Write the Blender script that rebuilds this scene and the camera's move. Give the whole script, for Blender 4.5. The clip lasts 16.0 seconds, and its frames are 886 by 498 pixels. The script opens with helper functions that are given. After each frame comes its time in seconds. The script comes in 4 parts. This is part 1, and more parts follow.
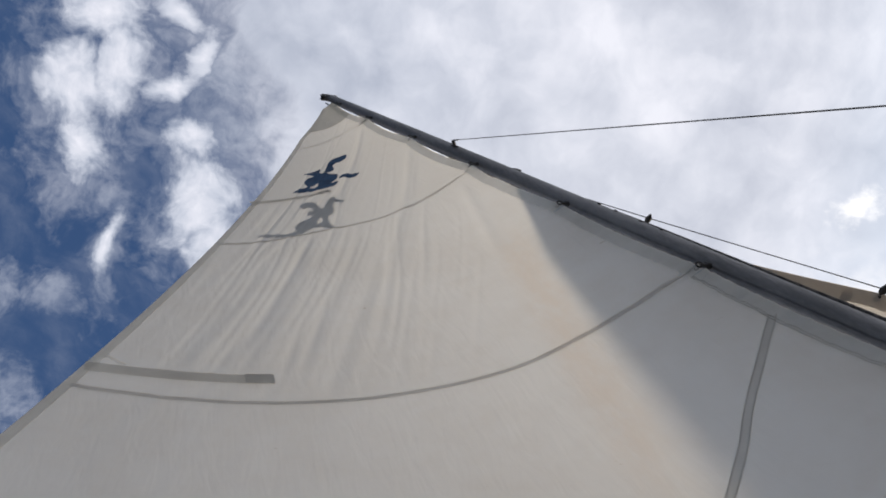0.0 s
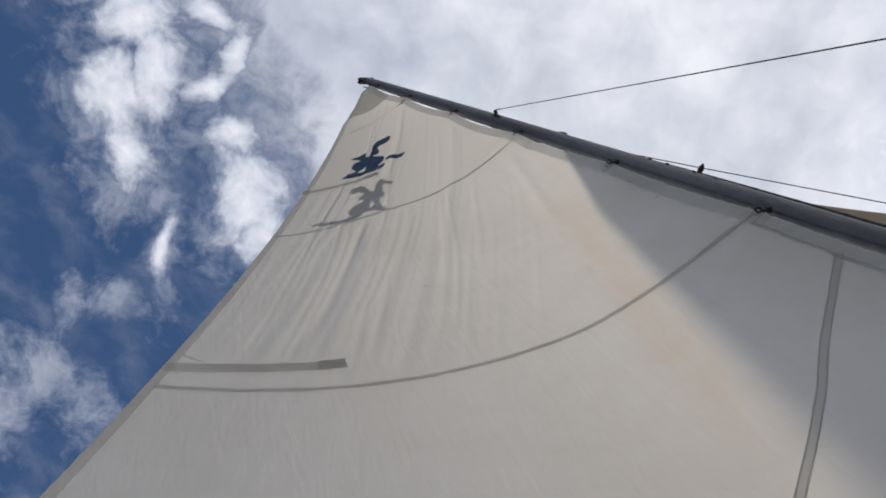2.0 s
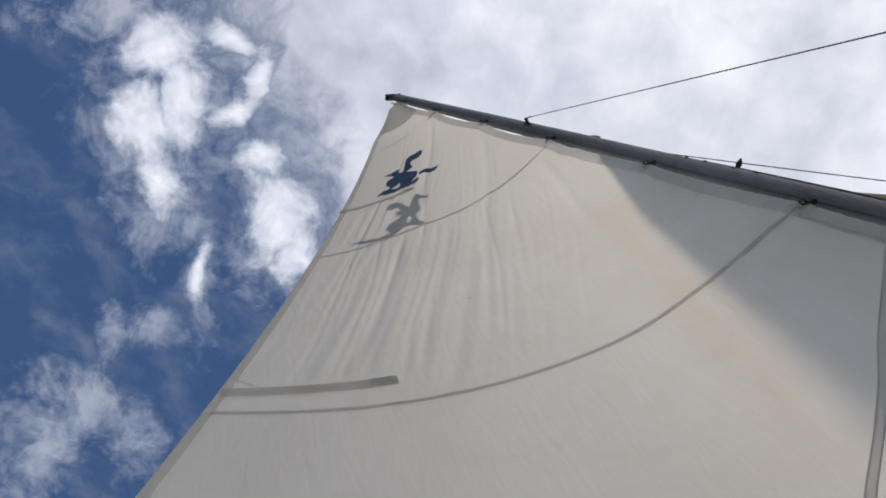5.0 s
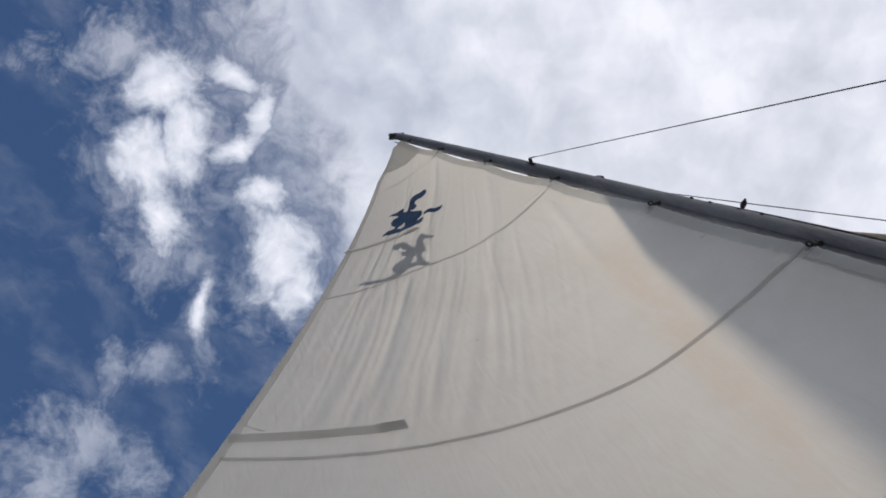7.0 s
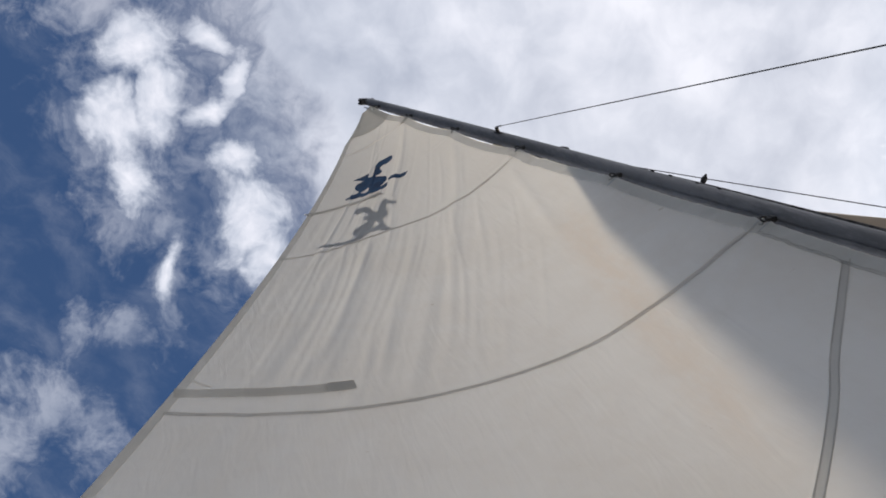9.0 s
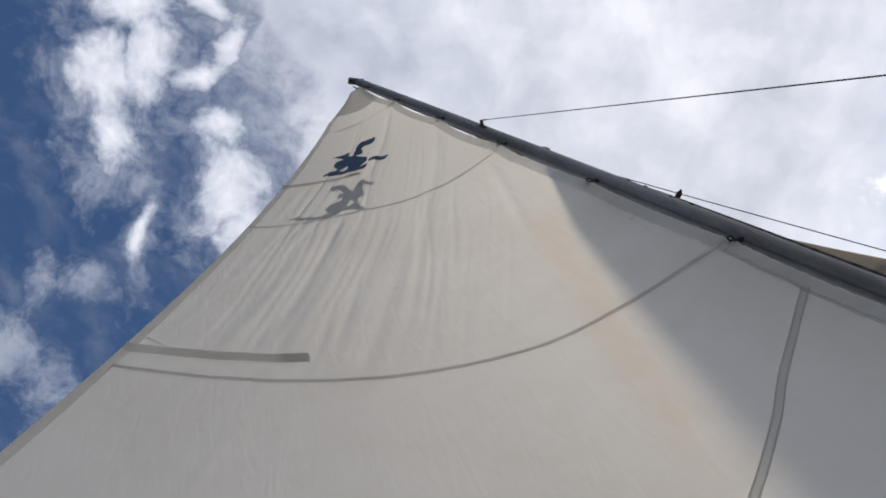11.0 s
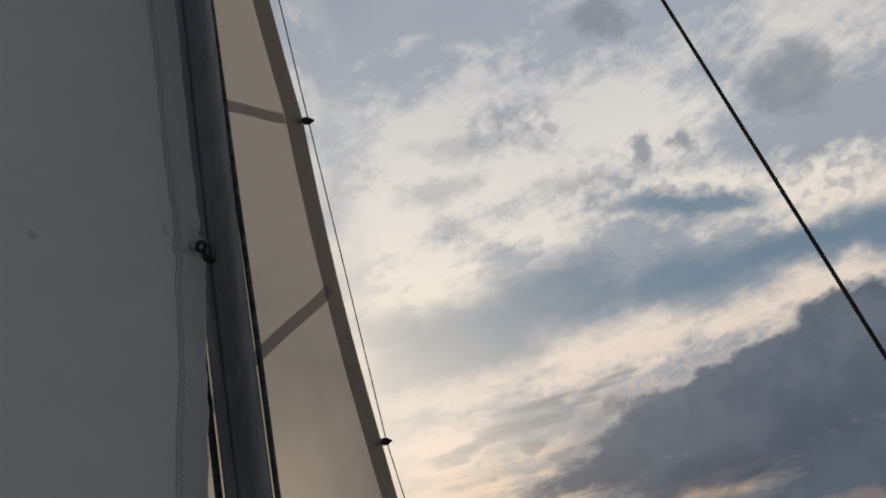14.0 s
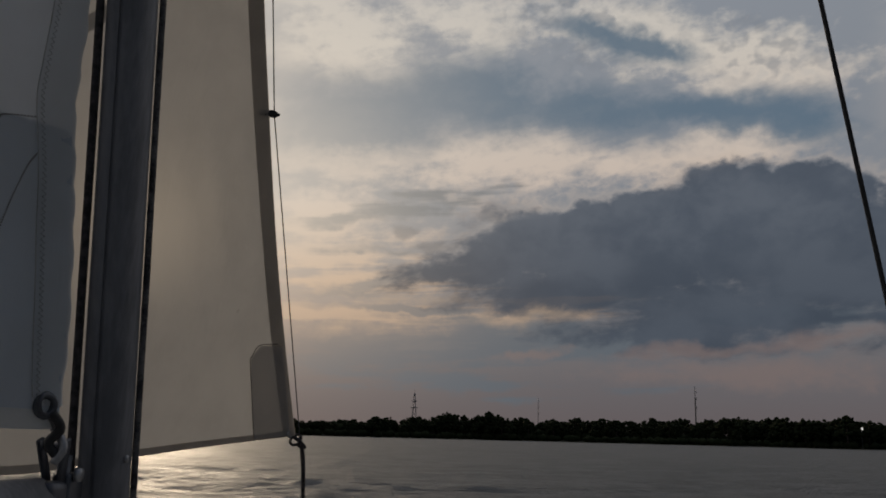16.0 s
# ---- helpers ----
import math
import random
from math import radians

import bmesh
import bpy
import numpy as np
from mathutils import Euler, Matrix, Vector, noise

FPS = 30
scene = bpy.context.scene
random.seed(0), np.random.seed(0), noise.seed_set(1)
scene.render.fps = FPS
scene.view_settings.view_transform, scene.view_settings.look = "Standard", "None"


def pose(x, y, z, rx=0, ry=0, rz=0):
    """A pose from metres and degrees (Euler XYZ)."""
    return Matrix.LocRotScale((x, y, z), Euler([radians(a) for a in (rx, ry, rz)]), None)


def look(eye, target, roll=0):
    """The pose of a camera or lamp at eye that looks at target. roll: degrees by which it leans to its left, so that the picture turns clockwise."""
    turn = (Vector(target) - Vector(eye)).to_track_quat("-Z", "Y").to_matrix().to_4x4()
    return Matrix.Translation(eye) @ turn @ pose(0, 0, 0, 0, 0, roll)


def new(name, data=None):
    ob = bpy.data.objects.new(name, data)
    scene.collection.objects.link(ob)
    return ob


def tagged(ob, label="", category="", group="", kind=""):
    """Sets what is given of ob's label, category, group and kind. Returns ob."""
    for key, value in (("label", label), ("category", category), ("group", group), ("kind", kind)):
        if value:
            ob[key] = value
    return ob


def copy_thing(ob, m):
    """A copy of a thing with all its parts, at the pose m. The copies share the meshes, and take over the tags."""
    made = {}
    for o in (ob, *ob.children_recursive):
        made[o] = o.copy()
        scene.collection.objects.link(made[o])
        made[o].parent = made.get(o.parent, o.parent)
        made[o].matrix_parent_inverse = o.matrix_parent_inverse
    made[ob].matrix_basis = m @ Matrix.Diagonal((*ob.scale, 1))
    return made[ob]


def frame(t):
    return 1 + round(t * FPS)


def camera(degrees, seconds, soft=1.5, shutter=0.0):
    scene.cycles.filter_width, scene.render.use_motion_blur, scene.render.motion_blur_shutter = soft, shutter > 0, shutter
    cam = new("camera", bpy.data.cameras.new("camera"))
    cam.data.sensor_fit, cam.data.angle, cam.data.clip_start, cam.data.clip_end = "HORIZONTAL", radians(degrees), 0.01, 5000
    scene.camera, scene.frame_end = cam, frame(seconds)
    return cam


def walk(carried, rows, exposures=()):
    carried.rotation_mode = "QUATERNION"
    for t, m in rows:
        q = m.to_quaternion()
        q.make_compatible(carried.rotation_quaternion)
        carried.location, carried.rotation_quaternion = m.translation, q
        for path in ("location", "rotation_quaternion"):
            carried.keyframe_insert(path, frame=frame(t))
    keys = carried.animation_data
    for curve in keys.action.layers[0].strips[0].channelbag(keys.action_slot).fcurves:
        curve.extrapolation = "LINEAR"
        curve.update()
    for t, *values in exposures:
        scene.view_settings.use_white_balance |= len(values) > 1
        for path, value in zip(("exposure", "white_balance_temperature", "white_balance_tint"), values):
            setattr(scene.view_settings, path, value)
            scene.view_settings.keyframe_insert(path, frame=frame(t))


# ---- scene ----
# ---- camera ----
# seconds, eye x, y, z, heading (to the left of +y), tilt up, roll
PATH = [
    (0.0, 0.055, -0.645, 2.049, 41.16, 70.88, -42.34),
    (0.5, 0.068, -0.671, 2.025, 43.49, 71.63, -40.73),
    (1.0, 0.069, -0.667, 2.025, 48.16, 72.04, -38.18),
    (1.5, 0.023, -0.684, 2.023, 52.64, 70.93, -35.25),
    (2.0, 0.061, -0.671, 2.034, 52.81, 71.62, -36.97),
    (2.5, 0.095, -0.703, 2.019, 56.51, 73.37, -34.08),
    (3.0, 0.090, -0.679, 2.031, 56.11, 73.17, -35.71),
    (5.5, 0.070, -0.712, 2.032, 57.32, 73.50, -36.32),
    (6.0, 0.081, -0.707, 2.039, 54.43, 73.35, -39.51),
    (6.5, 0.110, -0.737, 2.024, 55.48, 74.90, -38.36),
    (7.0, 0.104, -0.729, 2.031, 52.11, 75.32, -41.46),
    (7.5, 0.104, -0.728, 2.030, 49.91, 74.87, -43.79),
    (8.0, 0.087, -0.738, 2.029, 55.07, 74.81, -38.32),
    (8.5, 0.071, -0.691, 2.036, 51.78, 73.61, -40.40),
    (11.0, 0.043, -0.651, 2.027, 48.04, 71.28, -36.80),
    (11.5, 0.009, -0.603, 2.003, 34.76, 68.06, -40.40),
    (12.0, -0.008, -0.540, 1.970, 23.05, 61.50, -36.96),
    (12.5, -0.074, -0.419, 1.920, 15.26, 52.29, -27.84),
    (13.0, 0.013, -0.302, 1.917, 11.29, 43.51, -23.71),
    (13.5, -0.020, -0.240, 1.872, 5.85, 37.14, -18.00),
    (14.0, 0.035, -0.091, 1.846, 5.91, 27.29, -11.91),
    (14.5, 0.025, -0.070, 1.788, 3.81, 21.41, -7.73),
    (15.0, 0.019, -0.048, 1.736, 3.20, 17.45, -3.49),
    (15.5, 0.057, 0.006, 1.600, 1.62, 13.73, -0.88),
    (16.0, 0.005, 0.005, 1.590, 0.18, 12.33, 1.44),
]


def aim(x, y, z, heading, tilt, roll):
    a, b = radians(heading), radians(tilt)
    way = Vector((-math.sin(a) * math.cos(b), math.cos(a) * math.cos(b), math.sin(b)))
    return look(Vector((x, y, z)), Vector((x, y, z)) + way, roll)


cam = camera(54.57, 16.0, soft=1.8)
walk(cam, [(r[0], aim(*r[1:])) for r in PATH],
     exposures=[(0.0, 0.28), (1.0, 0.24), (2.5, 0.27), (5.5, 0.36), (7.0, 0.34), (8.5, 0.33), (11.0, 0.33), (11.5, 0.28), (12.0, -0.06), (12.5, -0.27), (13.0, -0.43), (13.5, -0.66),
                (14.0, -0.88), (14.5, -1.28), (15.0, -1.52), (15.5, -1.76), (16.0, -1.36)])

# ---- sun and sky ----
SUN_AZ, SUN_EL = -18.4, 12.2        # degrees; azimuth from +y towards +x
SUN = Vector((math.sin(radians(SUN_AZ)) * math.cos(radians(SUN_EL)),
              math.cos(radians(SUN_AZ)) * math.cos(radians(SUN_EL)), math.sin(radians(SUN_EL))))
sun_data = bpy.data.lights.new("sun", "SUN")
sun_data.energy, sun_data.angle, sun_data.color = 2.25, radians(6.5), (1.0, 0.79, 0.56)
sun = new("sun", sun_data)
sun.matrix_world = look((0, 60, 40), Vector((0, 60, 40)) - SUN)


class Nodes:
    """Short names for building node trees."""

    def __init__(self, tree):
        self.tree = tree
        self.links = tree.links

    def node(self, kind, **inputs):
        n = self.tree.nodes.new(kind)
        for key, value in inputs.items():
            self.put(n.inputs[key.replace("_", " ")], value)
        return n

    def put(self, socket, value):
        if isinstance(value, bpy.types.NodeSocket):
            self.links.new(value, socket)
        elif isinstance(value, (tuple, list)) and socket.type == "RGBA" and len(value) == 3:
            socket.default_value = (*value, 1.0)
        else:
            socket.default_value = value

    def math(self, op, a, b=0.0, c=0.0, clamp=False):
        n = self.tree.nodes.new("ShaderNodeMath")
        n.operation, n.use_clamp = op, clamp
        for socket, value in zip(n.inputs, (a, b, c)):
            self.put(socket, value)
        return n.outputs[0]

    def step(self, value, low, high):
        n = self.tree.nodes.new("ShaderNodeMapRange")
        n.interpolation_type = "SMOOTHSTEP"
        self.put(n.inputs["Value"], value)
        n.inputs["From Min"].default_value, n.inputs["From Max"].default_value = low, high
        return n.outputs[0]

    def vec(self, x=0.0, y=0.0, z=0.0):
        n = self.tree.nodes.new("ShaderNodeCombineXYZ")
        for socket, value in zip(n.inputs, (x, y, z)):
            self.put(socket, value)
        return n.outputs[0]

    def noise(self, vector, scale, detail=6.0, rough=0.55, warp=0.0, out=0):
        n = self.tree.nodes.new("ShaderNodeTexNoise")
        self.put(n.inputs["Vector"], vector)
        n.inputs["Scale"].default_value, n.inputs["Detail"].default_value = scale, detail
        n.inputs["Roughness"].default_value, n.inputs["Distortion"].default_value = rough, warp
        return n.outputs[out]

    def mix(self, factor, a, b):
        n = self.tree.nodes.new("ShaderNodeMix")
        n.data_type = "RGBA"
        self.put(n.inputs["Factor"], factor)
        self.put(n.inputs["A"], a)
        self.put(n.inputs["B"], b)
        return n.outputs["Result"]

    def ramp(self, value, stops):
        n = self.tree.nodes.new("ShaderNodeValToRGB")
        self.put(n.inputs[0], value)
        e = n.color_ramp.elements
        while len(e) < len(stops):
            e.new(0.5)
        for item, (place, colour) in zip(e, stops):
            item.position, item.color = place, (*colour, 1.0)
        return n.outputs[0]


# clouds as leaning ellipses: middle, half lengths, lean in degrees
# overhead, on the plane of x and y over height
PUFFS = ((-0.005, -0.120, 0.041, 0.038, 41), (-0.069, -0.149, 0.044, 0.033, 11), (-0.128, -0.144, 0.037, 0.026, 9), (-0.049, -0.106, 0.061, 0.027, 7),
         (0.011, -0.059, 0.026, 0.013, -52), (-0.031, -0.033, 0.033, 0.013, 6), (-0.066, -0.059, 0.027, 0.014, 72), (-0.116, -0.036, 0.031, 0.024, -88),
         (-0.175, -0.030, 0.048, 0.034, 6), (-0.213, -0.013, 0.030, 0.023, 5), (-0.228, -0.110, 0.040, 0.011, 6))
SHREDS = ((-0.360, -0.237, 0.055, 0.042, 7), (-0.180, -0.116, 0.021, 0.014, 8), (-0.290, -0.156, 0.028, 0.024, -83), (-0.278, -0.205, 0.036, 0.014, 7), (-0.402, -0.287, 0.050, 0.043, 5),
          (-0.403, -0.195, 0.044, 0.025, 6), (0.034, -0.164, 0.066, 0.026, -89), (0.040, -0.037, 0.038, 0.021, -89),
          (-0.329, -0.277, 0.024, 0.021, 9))
# lower down, in degrees of azimuth and elevation
LIT = ((-5.7, 35.6, 7.9, 3.0, -2), (-0.2, 30.7, 9.9, 3.0, -5), (-9.6, 29.9, 4.8, 4.4, 14), (0.2, 27.4, 9.5, 2.0, -1), (-6.3, 25.6, 7.4, 2.2, 2),
       (9.8, 32.6, 9.7, 3.7, -5), (13.8, 26.0, 6.7, 1.9, -15), (6.1, 18.1, 10.9, 1.8, 3), (23.1, 33.7, 7.6, 3.1, -3), (14.0, 43.5, 9.0, 3.6, -12), (25.0, 42.0, 7.0, 4.0, -12))
LIT_LOW = ((-6.4, 26.5, 6.9, 2.1, 4), (-6.8, 18.8, 6.2, 2.2, 3), (4.2, 18.8, 9.0, 2.6, 5), (19.3, 18.9, 6.4, 1.2, 0), (-8.5, 14.3, 3.8, 2.2, 3),
           (-5.7, 11.1, 4.9, 2.3, 7), (-6.5, 7.6, 5.5, 1.3, 0), (6.6, 8.2, 4.6, 0.8, 3), (18.9, 24.2, 9.6, 2.0, -15))
FAINT = ((-5.0, 31.2, 3.3, 0.9, 1), (23.8, 36.7, 6.7, 0.9, 4), (14.0, 40.5, 1.1, 0.9, 29), (-1.0, 33.5, 5.0, 0.8, -6), (5.0, 29.5, 4.0, 0.8, -8))
FLECKS = ((-8.3, 49.9, 2.1, 0.9, -19), (-0.2, 45.6, 2.7, 1.3, -6), (-0.6, 39.7, 1.7, 0.6, -8), (-5.6, 40.7, 4.4, 0.6, 5),
          (17.4, 55.9, 2.3, 1.4, -8), (25.6, 47.9, 1.1, 0.8, -32))
GREY = ((21.5, 30.4, 3.5, 2.6, -8), (19.8, 41.4, 2.8, 1.8, -20), (10.6, 38.7, 2.7, 1.6, -17), (13.4, 29.6, 1.0, 0.9, 28), (10.3, 30.0, 1.2, 1.0, 44), (29.1, 34.8, 2.0, 1.4, -31))
BAND = ((-5.7, 20.9, 6.0, 2.1, 7), (2.3, 22.3, 5.2, 2.0, -5), (9.8, 21.2, 5.8, 1.4, -4), (17.7, 20.8, 6.0, 0.9, -7), (23.4, 19.9, 2.9, 1.2, -9),
        (12.1, 25.7, 3.9, 0.7, -18))
BANK = ((21.8, 12.9, 9.0, 4.0, -4), (12.6, 12.4, 6.6, 3.1, -1), (6.6, 12.7, 4.4, 2.4, 6), (2.4, 11.2, 3.6, 1.9, 20), (-0.6, 10.7, 3.2, 1.0, 11),
        (25.5, 10.4, 6.9, 3.4, -3), (17.1, 7.9, 9.0, 2.1, -1), (19.2, 16.1, 3.2, 1.8, -4), (23.9, 15.5, 3.6, 1.7, -5), (9.6, 14.1, 3.4, 1.2, -1),
        (33.0, 12.0, 8.0, 4.0, 0), (8.5, 9.4, 8.0, 1.5, 0), (14.5, 14.6, 4.5, 1.8, 8), (11.5, 14.0, 5.5, 1.9, 10), (5.6, 13.2, 4.2, 1.5, 14))
VEIL = ((6.1, 5.9, 11.1, 1.5, 1), (-5.4, 5.3, 5.6, 1.3, 2), (-2.0, 10.9, 3.0, 0.5, 9), (-3.6, 12.2, 3.4, 0.35, 4), (-6.2, 9.2, 3.0, 0.3, 2), (1.5, 3.6, 9.0, 0.7, 0), (23.8, 7.8, 5.4, 1.0, -2), (0.4, 15.8, 3.9, 0.6, 7), (-3.5, 14.8, 5.0, 0.5, 10),
        (-4.9, 10.0, 2.7, 0.5, 12), (-2.5, 8.3, 5.3, 0.3, -1))
CRUMBS = ((-2.8, 13.5, 0.8, 0.5, 2), (-0.6, 12.4, 1.1, 0.5, 11), (3.5, 14.5, 1.6, 0.6, 0), (1.6, 10.3, 1.1, 0.4, 1))
STRIPS = ((6.6, 8.0, 4.1, 0.6, 3), (-6.2, 6.9, 4.9, 0.6, 0), (-1.5, 9.0, 4.2, 0.35, 2))
ROSE = ((16.5, 5.7, 5.0, 0.4, 3), (23.7, 6.3, 6.0, 0.5, 5), (20.0, 4.4, 9.0, 0.9, 0), (6.0, 5.4, 2.5, 0.25, 4))
COBBLE = ((8.8, 27.3, 6.9, 3.1, -16), (20.9, 24.1, 4.9, 2.1, -17), (1.2, 33.9, 4.8, 2.2, -8))


def make_world():
    world = bpy.data.worlds.new("evening_sky")
    scene.world = world
    world.use_nodes = True
    world.node_tree.nodes.clear()
    g = Nodes(world.node_tree)
    m = g.math
    ray = g.node("ShaderNodeTexCoord").outputs["Generated"]
    sep = g.node("ShaderNodeSeparateXYZ", Vector=ray)
    x, y, z = sep.outputs
    up = m("MAXIMUM", z, 0.0)
    el = m("MULTIPLY", m("ARCSINE", z), 57.2958)
    az = m("MULTIPLY", m("ARCTAN2", x, y), 57.2958)
    k = m("ADD", up, 0.12)
    px, py = m("DIVIDE", x, k), m("DIVIDE", y, k)
    flat = g.vec(px, py, 0.0)
    sky = g.tree.nodes.new("ShaderNodeTexSky")
    sky.sky_type, sky.sun_disc = "NISHITA", False
    sky.sun_elevation, sky.sun_rotation = radians(SUN_EL), radians(SUN_AZ % 360)
    sky.air_density, sky.dust_density, sky.ozone_density = 1.0, 0.3, 2.0
    blue = g.mix(1.0, (0, 0, 0), sky.outputs[0])
    scaled = g.tree.nodes.new("ShaderNodeVectorMath")
    scaled.operation = "SCALE"
    g.put(scaled.inputs[0], blue)
    scaled.inputs["Scale"].default_value = 0.085
    base = g.mix(0.45, scaled.outputs[0], (0.033, 0.080, 0.225))

    def field(vector, blots):
        """How far outside the nearest of the ellipses: 0 in its middle, 1 on its edge."""
        near = 4.0
        at = g.node("ShaderNodeSeparateXYZ", Vector=vector).outputs
        for cx, cy, long, short, lean in blots:
            n = g.tree.nodes.new("ShaderNodeMapping")
            n.vector_type = "TEXTURE"
            # the running least rides along on an axis squeezed to nothing, which keeps the evaluation in order
            g.put(n.inputs["Vector"], g.vec(at[0], at[1], near))
            n.inputs["Location"].default_value = (cx, cy, 0)
            n.inputs["Rotation"].default_value = (0, 0, radians(lean))
            n.inputs["Scale"].default_value = (long, short, 1e6)
            size = g.tree.nodes.new("ShaderNodeVectorMath")
            size.operation = "LENGTH"
            g.put(size.inputs[0], n.outputs[0])
            near = m("MINIMUM", near, size.outputs["Value"])
        return near

    def moved(vector, by, amount):
        """A vector pushed about by a coloured noise."""
        off = g.tree.nodes.new("ShaderNodeVectorMath")
        off.operation = "MULTIPLY_ADD"
        g.put(off.inputs[0], by)
        off.inputs[1].default_value = amount
        g.put(off.inputs[2], vector)
        back_off = g.tree.nodes.new("ShaderNodeVectorMath")
        back_off.operation = "SUBTRACT"
        g.put(back_off.inputs[0], off.outputs[0])
        back_off.inputs[1].default_value = tuple(a * 0.5 for a in amount)
        return back_off.outputs[0]

    def swing(value, amount):
        return m("MULTIPLY", m("SUBTRACT", value, 0.5), amount)

    def add(*values):
        total = values[0]
        for v in values[1:]:
            total = m("ADD", total, v)
        return total

    # broken white cloud overhead, clearing towards one side
    bent = moved(flat, g.noise(flat, 11.0, 4.0, 0.5, out=1), (0.06, 0.06, 0.0))
    bsep = g.node("ShaderNodeSeparateXYZ", Vector=bent)
    bx, by = bsep.outputs[0], bsep.outputs[1]
    n_big = g.noise(bent, 4.0, 6.0, 0.5)
    n_mid = g.noise(bent, 15.0, 9.0, 0.54)
    n_fine = g.noise(bent, 44.0, 8.0, 0.56)
    n_tiny = g.noise(bent, 120.0, 5.0, 0.55)
    torn = add(swing(n_mid, 2.0), swing(n_fine, 1.7), swing(n_tiny, 0.7))
    side = m("SUBTRACT", m("SUBTRACT", -0.022, m("MULTIPLY", bx, 0.37)), by)
    cover = m("SUBTRACT", 1.0, g.step(add(side, swing(n_mid, 0.22), swing(n_fine, 0.10)), -0.075, 0.075))
    thick = add(m("SUBTRACT", 1.28, field(bent, PUFFS)), m("MULTIPLY", torn, 0.62))
    clumps = g.step(thick, -0.15, 0.85)
    veils = m("MULTIPLY", g.step(add(m("SUBTRACT", 1.9, field(bent, PUFFS)), m("MULTIPLY", torn, 1.5)), -0.5, 1.7), 0.40)
    shreds = m("MULTIPLY", g.step(add(m("SUBTRACT", 1.15, field(bent, SHREDS)), m("MULTIPLY", torn, 1.3)), -0.4, 1.5), 0.48)
    shreds = m("MAXIMUM", shreds, veils)
    wisp = m("MULTIPLY", g.step(g.noise(g.vec(m("ADD", bx, by), m("MULTIPLY", m("SUBTRACT", by, bx), 0.6), 0.0), 9.0, 9.0, 0.6), 0.44, 0.84), 0.28)
    white = m("MAXIMUM", m("MAXIMUM", cover, m("MAXIMUM", clumps, shreds)), wisp)
    tone = m("ADD", m("MULTIPLY", n_big, 0.65), m("MULTIPLY", n_mid, 0.35))
    grey = g.ramp(tone, [(0.36, (0.325, 0.36, 0.45)), (0.48, (0.50, 0.53, 0.615)), (0.60, (0.71, 0.722, 0.795))])
    grey = g.mix(m("MULTIPLY", g.step(by, 0.02, 0.42), 0.26), grey, (0.80, 0.795, 0.84))
    lump = g.ramp(add(m("MULTIPLY", thick, 0.42), swing(n_fine, 0.5)), [(0.0, (0.355, 0.40, 0.50)), (0.3, (0.51, 0.54, 0.625)), (0.62, (0.715, 0.72, 0.79))])
    high = g.mix(white, base, g.mix(m("MULTIPLY", clumps, m("SUBTRACT", 1.0, m("MULTIPLY", cover, 0.7))), grey, lump))

    # lower sky: warm, streaked, towards the sun
    level = m("DIVIDE", el, 60.0)
    glowing = g.ramp(level, [(0.0, (0.33, 0.265, 0.265)), (0.06, (0.52, 0.41, 0.375)), (0.11, (0.98, 0.72, 0.54)), (0.16, (1.20, 0.84, 0.57)), (0.26, (1.40, 1.16, 0.99)),
                             (0.42, (1.45, 1.34, 1.20)), (0.54, (1.27, 1.22, 1.16)), (0.66, (1.06, 1.045, 1.04)), (0.9, (0.93, 0.94, 0.97))])
    shade = g.ramp(level, [(0.0, (0.30, 0.245, 0.25)), (0.09, (0.335, 0.335, 0.365)), (0.28, (0.51, 0.565, 0.65)), (0.6, (0.63, 0.70, 0.81)), (0.9, (0.55, 0.635, 0.765))])
    streak = g.vec(m("MULTIPLY", az, 0.045), m("MULTIPLY", m("SUBTRACT", el, m("MULTIPLY", az, 0.12)), 0.12), 0.0)
    even = g.vec(m("MULTIPLY", az, 0.075), m("MULTIPLY", el, 0.095), 3.0)
    s_big, s_mid = g.noise(streak, 1.7, 7.0, 0.5, 0.3), g.noise(streak, 4.6, 9.0, 0.54, 0.5)
    e_mid, e_fine, e_tiny = g.noise(even, 2.6, 6.0, 0.48, 0.2), g.noise(even, 7.5, 8.0, 0.54, 0.3), g.noise(even, 21.0, 6.0, 0.55, 0.3)
    s_fine = g.noise(streak, 13.0, 7.0, 0.56, 0.5)
    upper = g.step(el, 22.0, 32.0)
    lumps = add(m("MULTIPLY", e_mid, 0.56), m("MULTIPLY", e_fine, 0.44))
    streaks = add(m("MULTIPLY", s_big, 0.62), m("MULTIPLY", s_mid, 0.38))
    mixed = m("ADD", m("MULTIPLY", streaks, m("SUBTRACT", 1.0, m("MULTIPLY", upper, 0.8))), m("MULTIPLY", lumps, m("MULTIPLY", upper, 0.8)))
    mottle = m("SUBTRACT", 1.0, g.step(mixed, 0.42, 0.58))
    place = moved(g.vec(az, el, 0.0), g.noise(even, 5.0, 5.0, 0.5, out=1), (4.2, 2.0, 0.0))
    torn_low = add(swing(e_mid, 1.4), swing(e_fine, 1.6), swing(e_tiny, 1.0))
    level_noise = g.noise(g.vec(m("MULTIPLY", az, 0.04), m("MULTIPLY", m("SUBTRACT", el, m("MULTIPLY", az, 0.04)), 0.42), 11.0), 2.4, 8.0, 0.55, 0.25)
    level_streaks = m("MULTIPLY", swing(level_noise, 6.5), m("SUBTRACT", 1.0, g.step(el, 10.0, 16.0)))
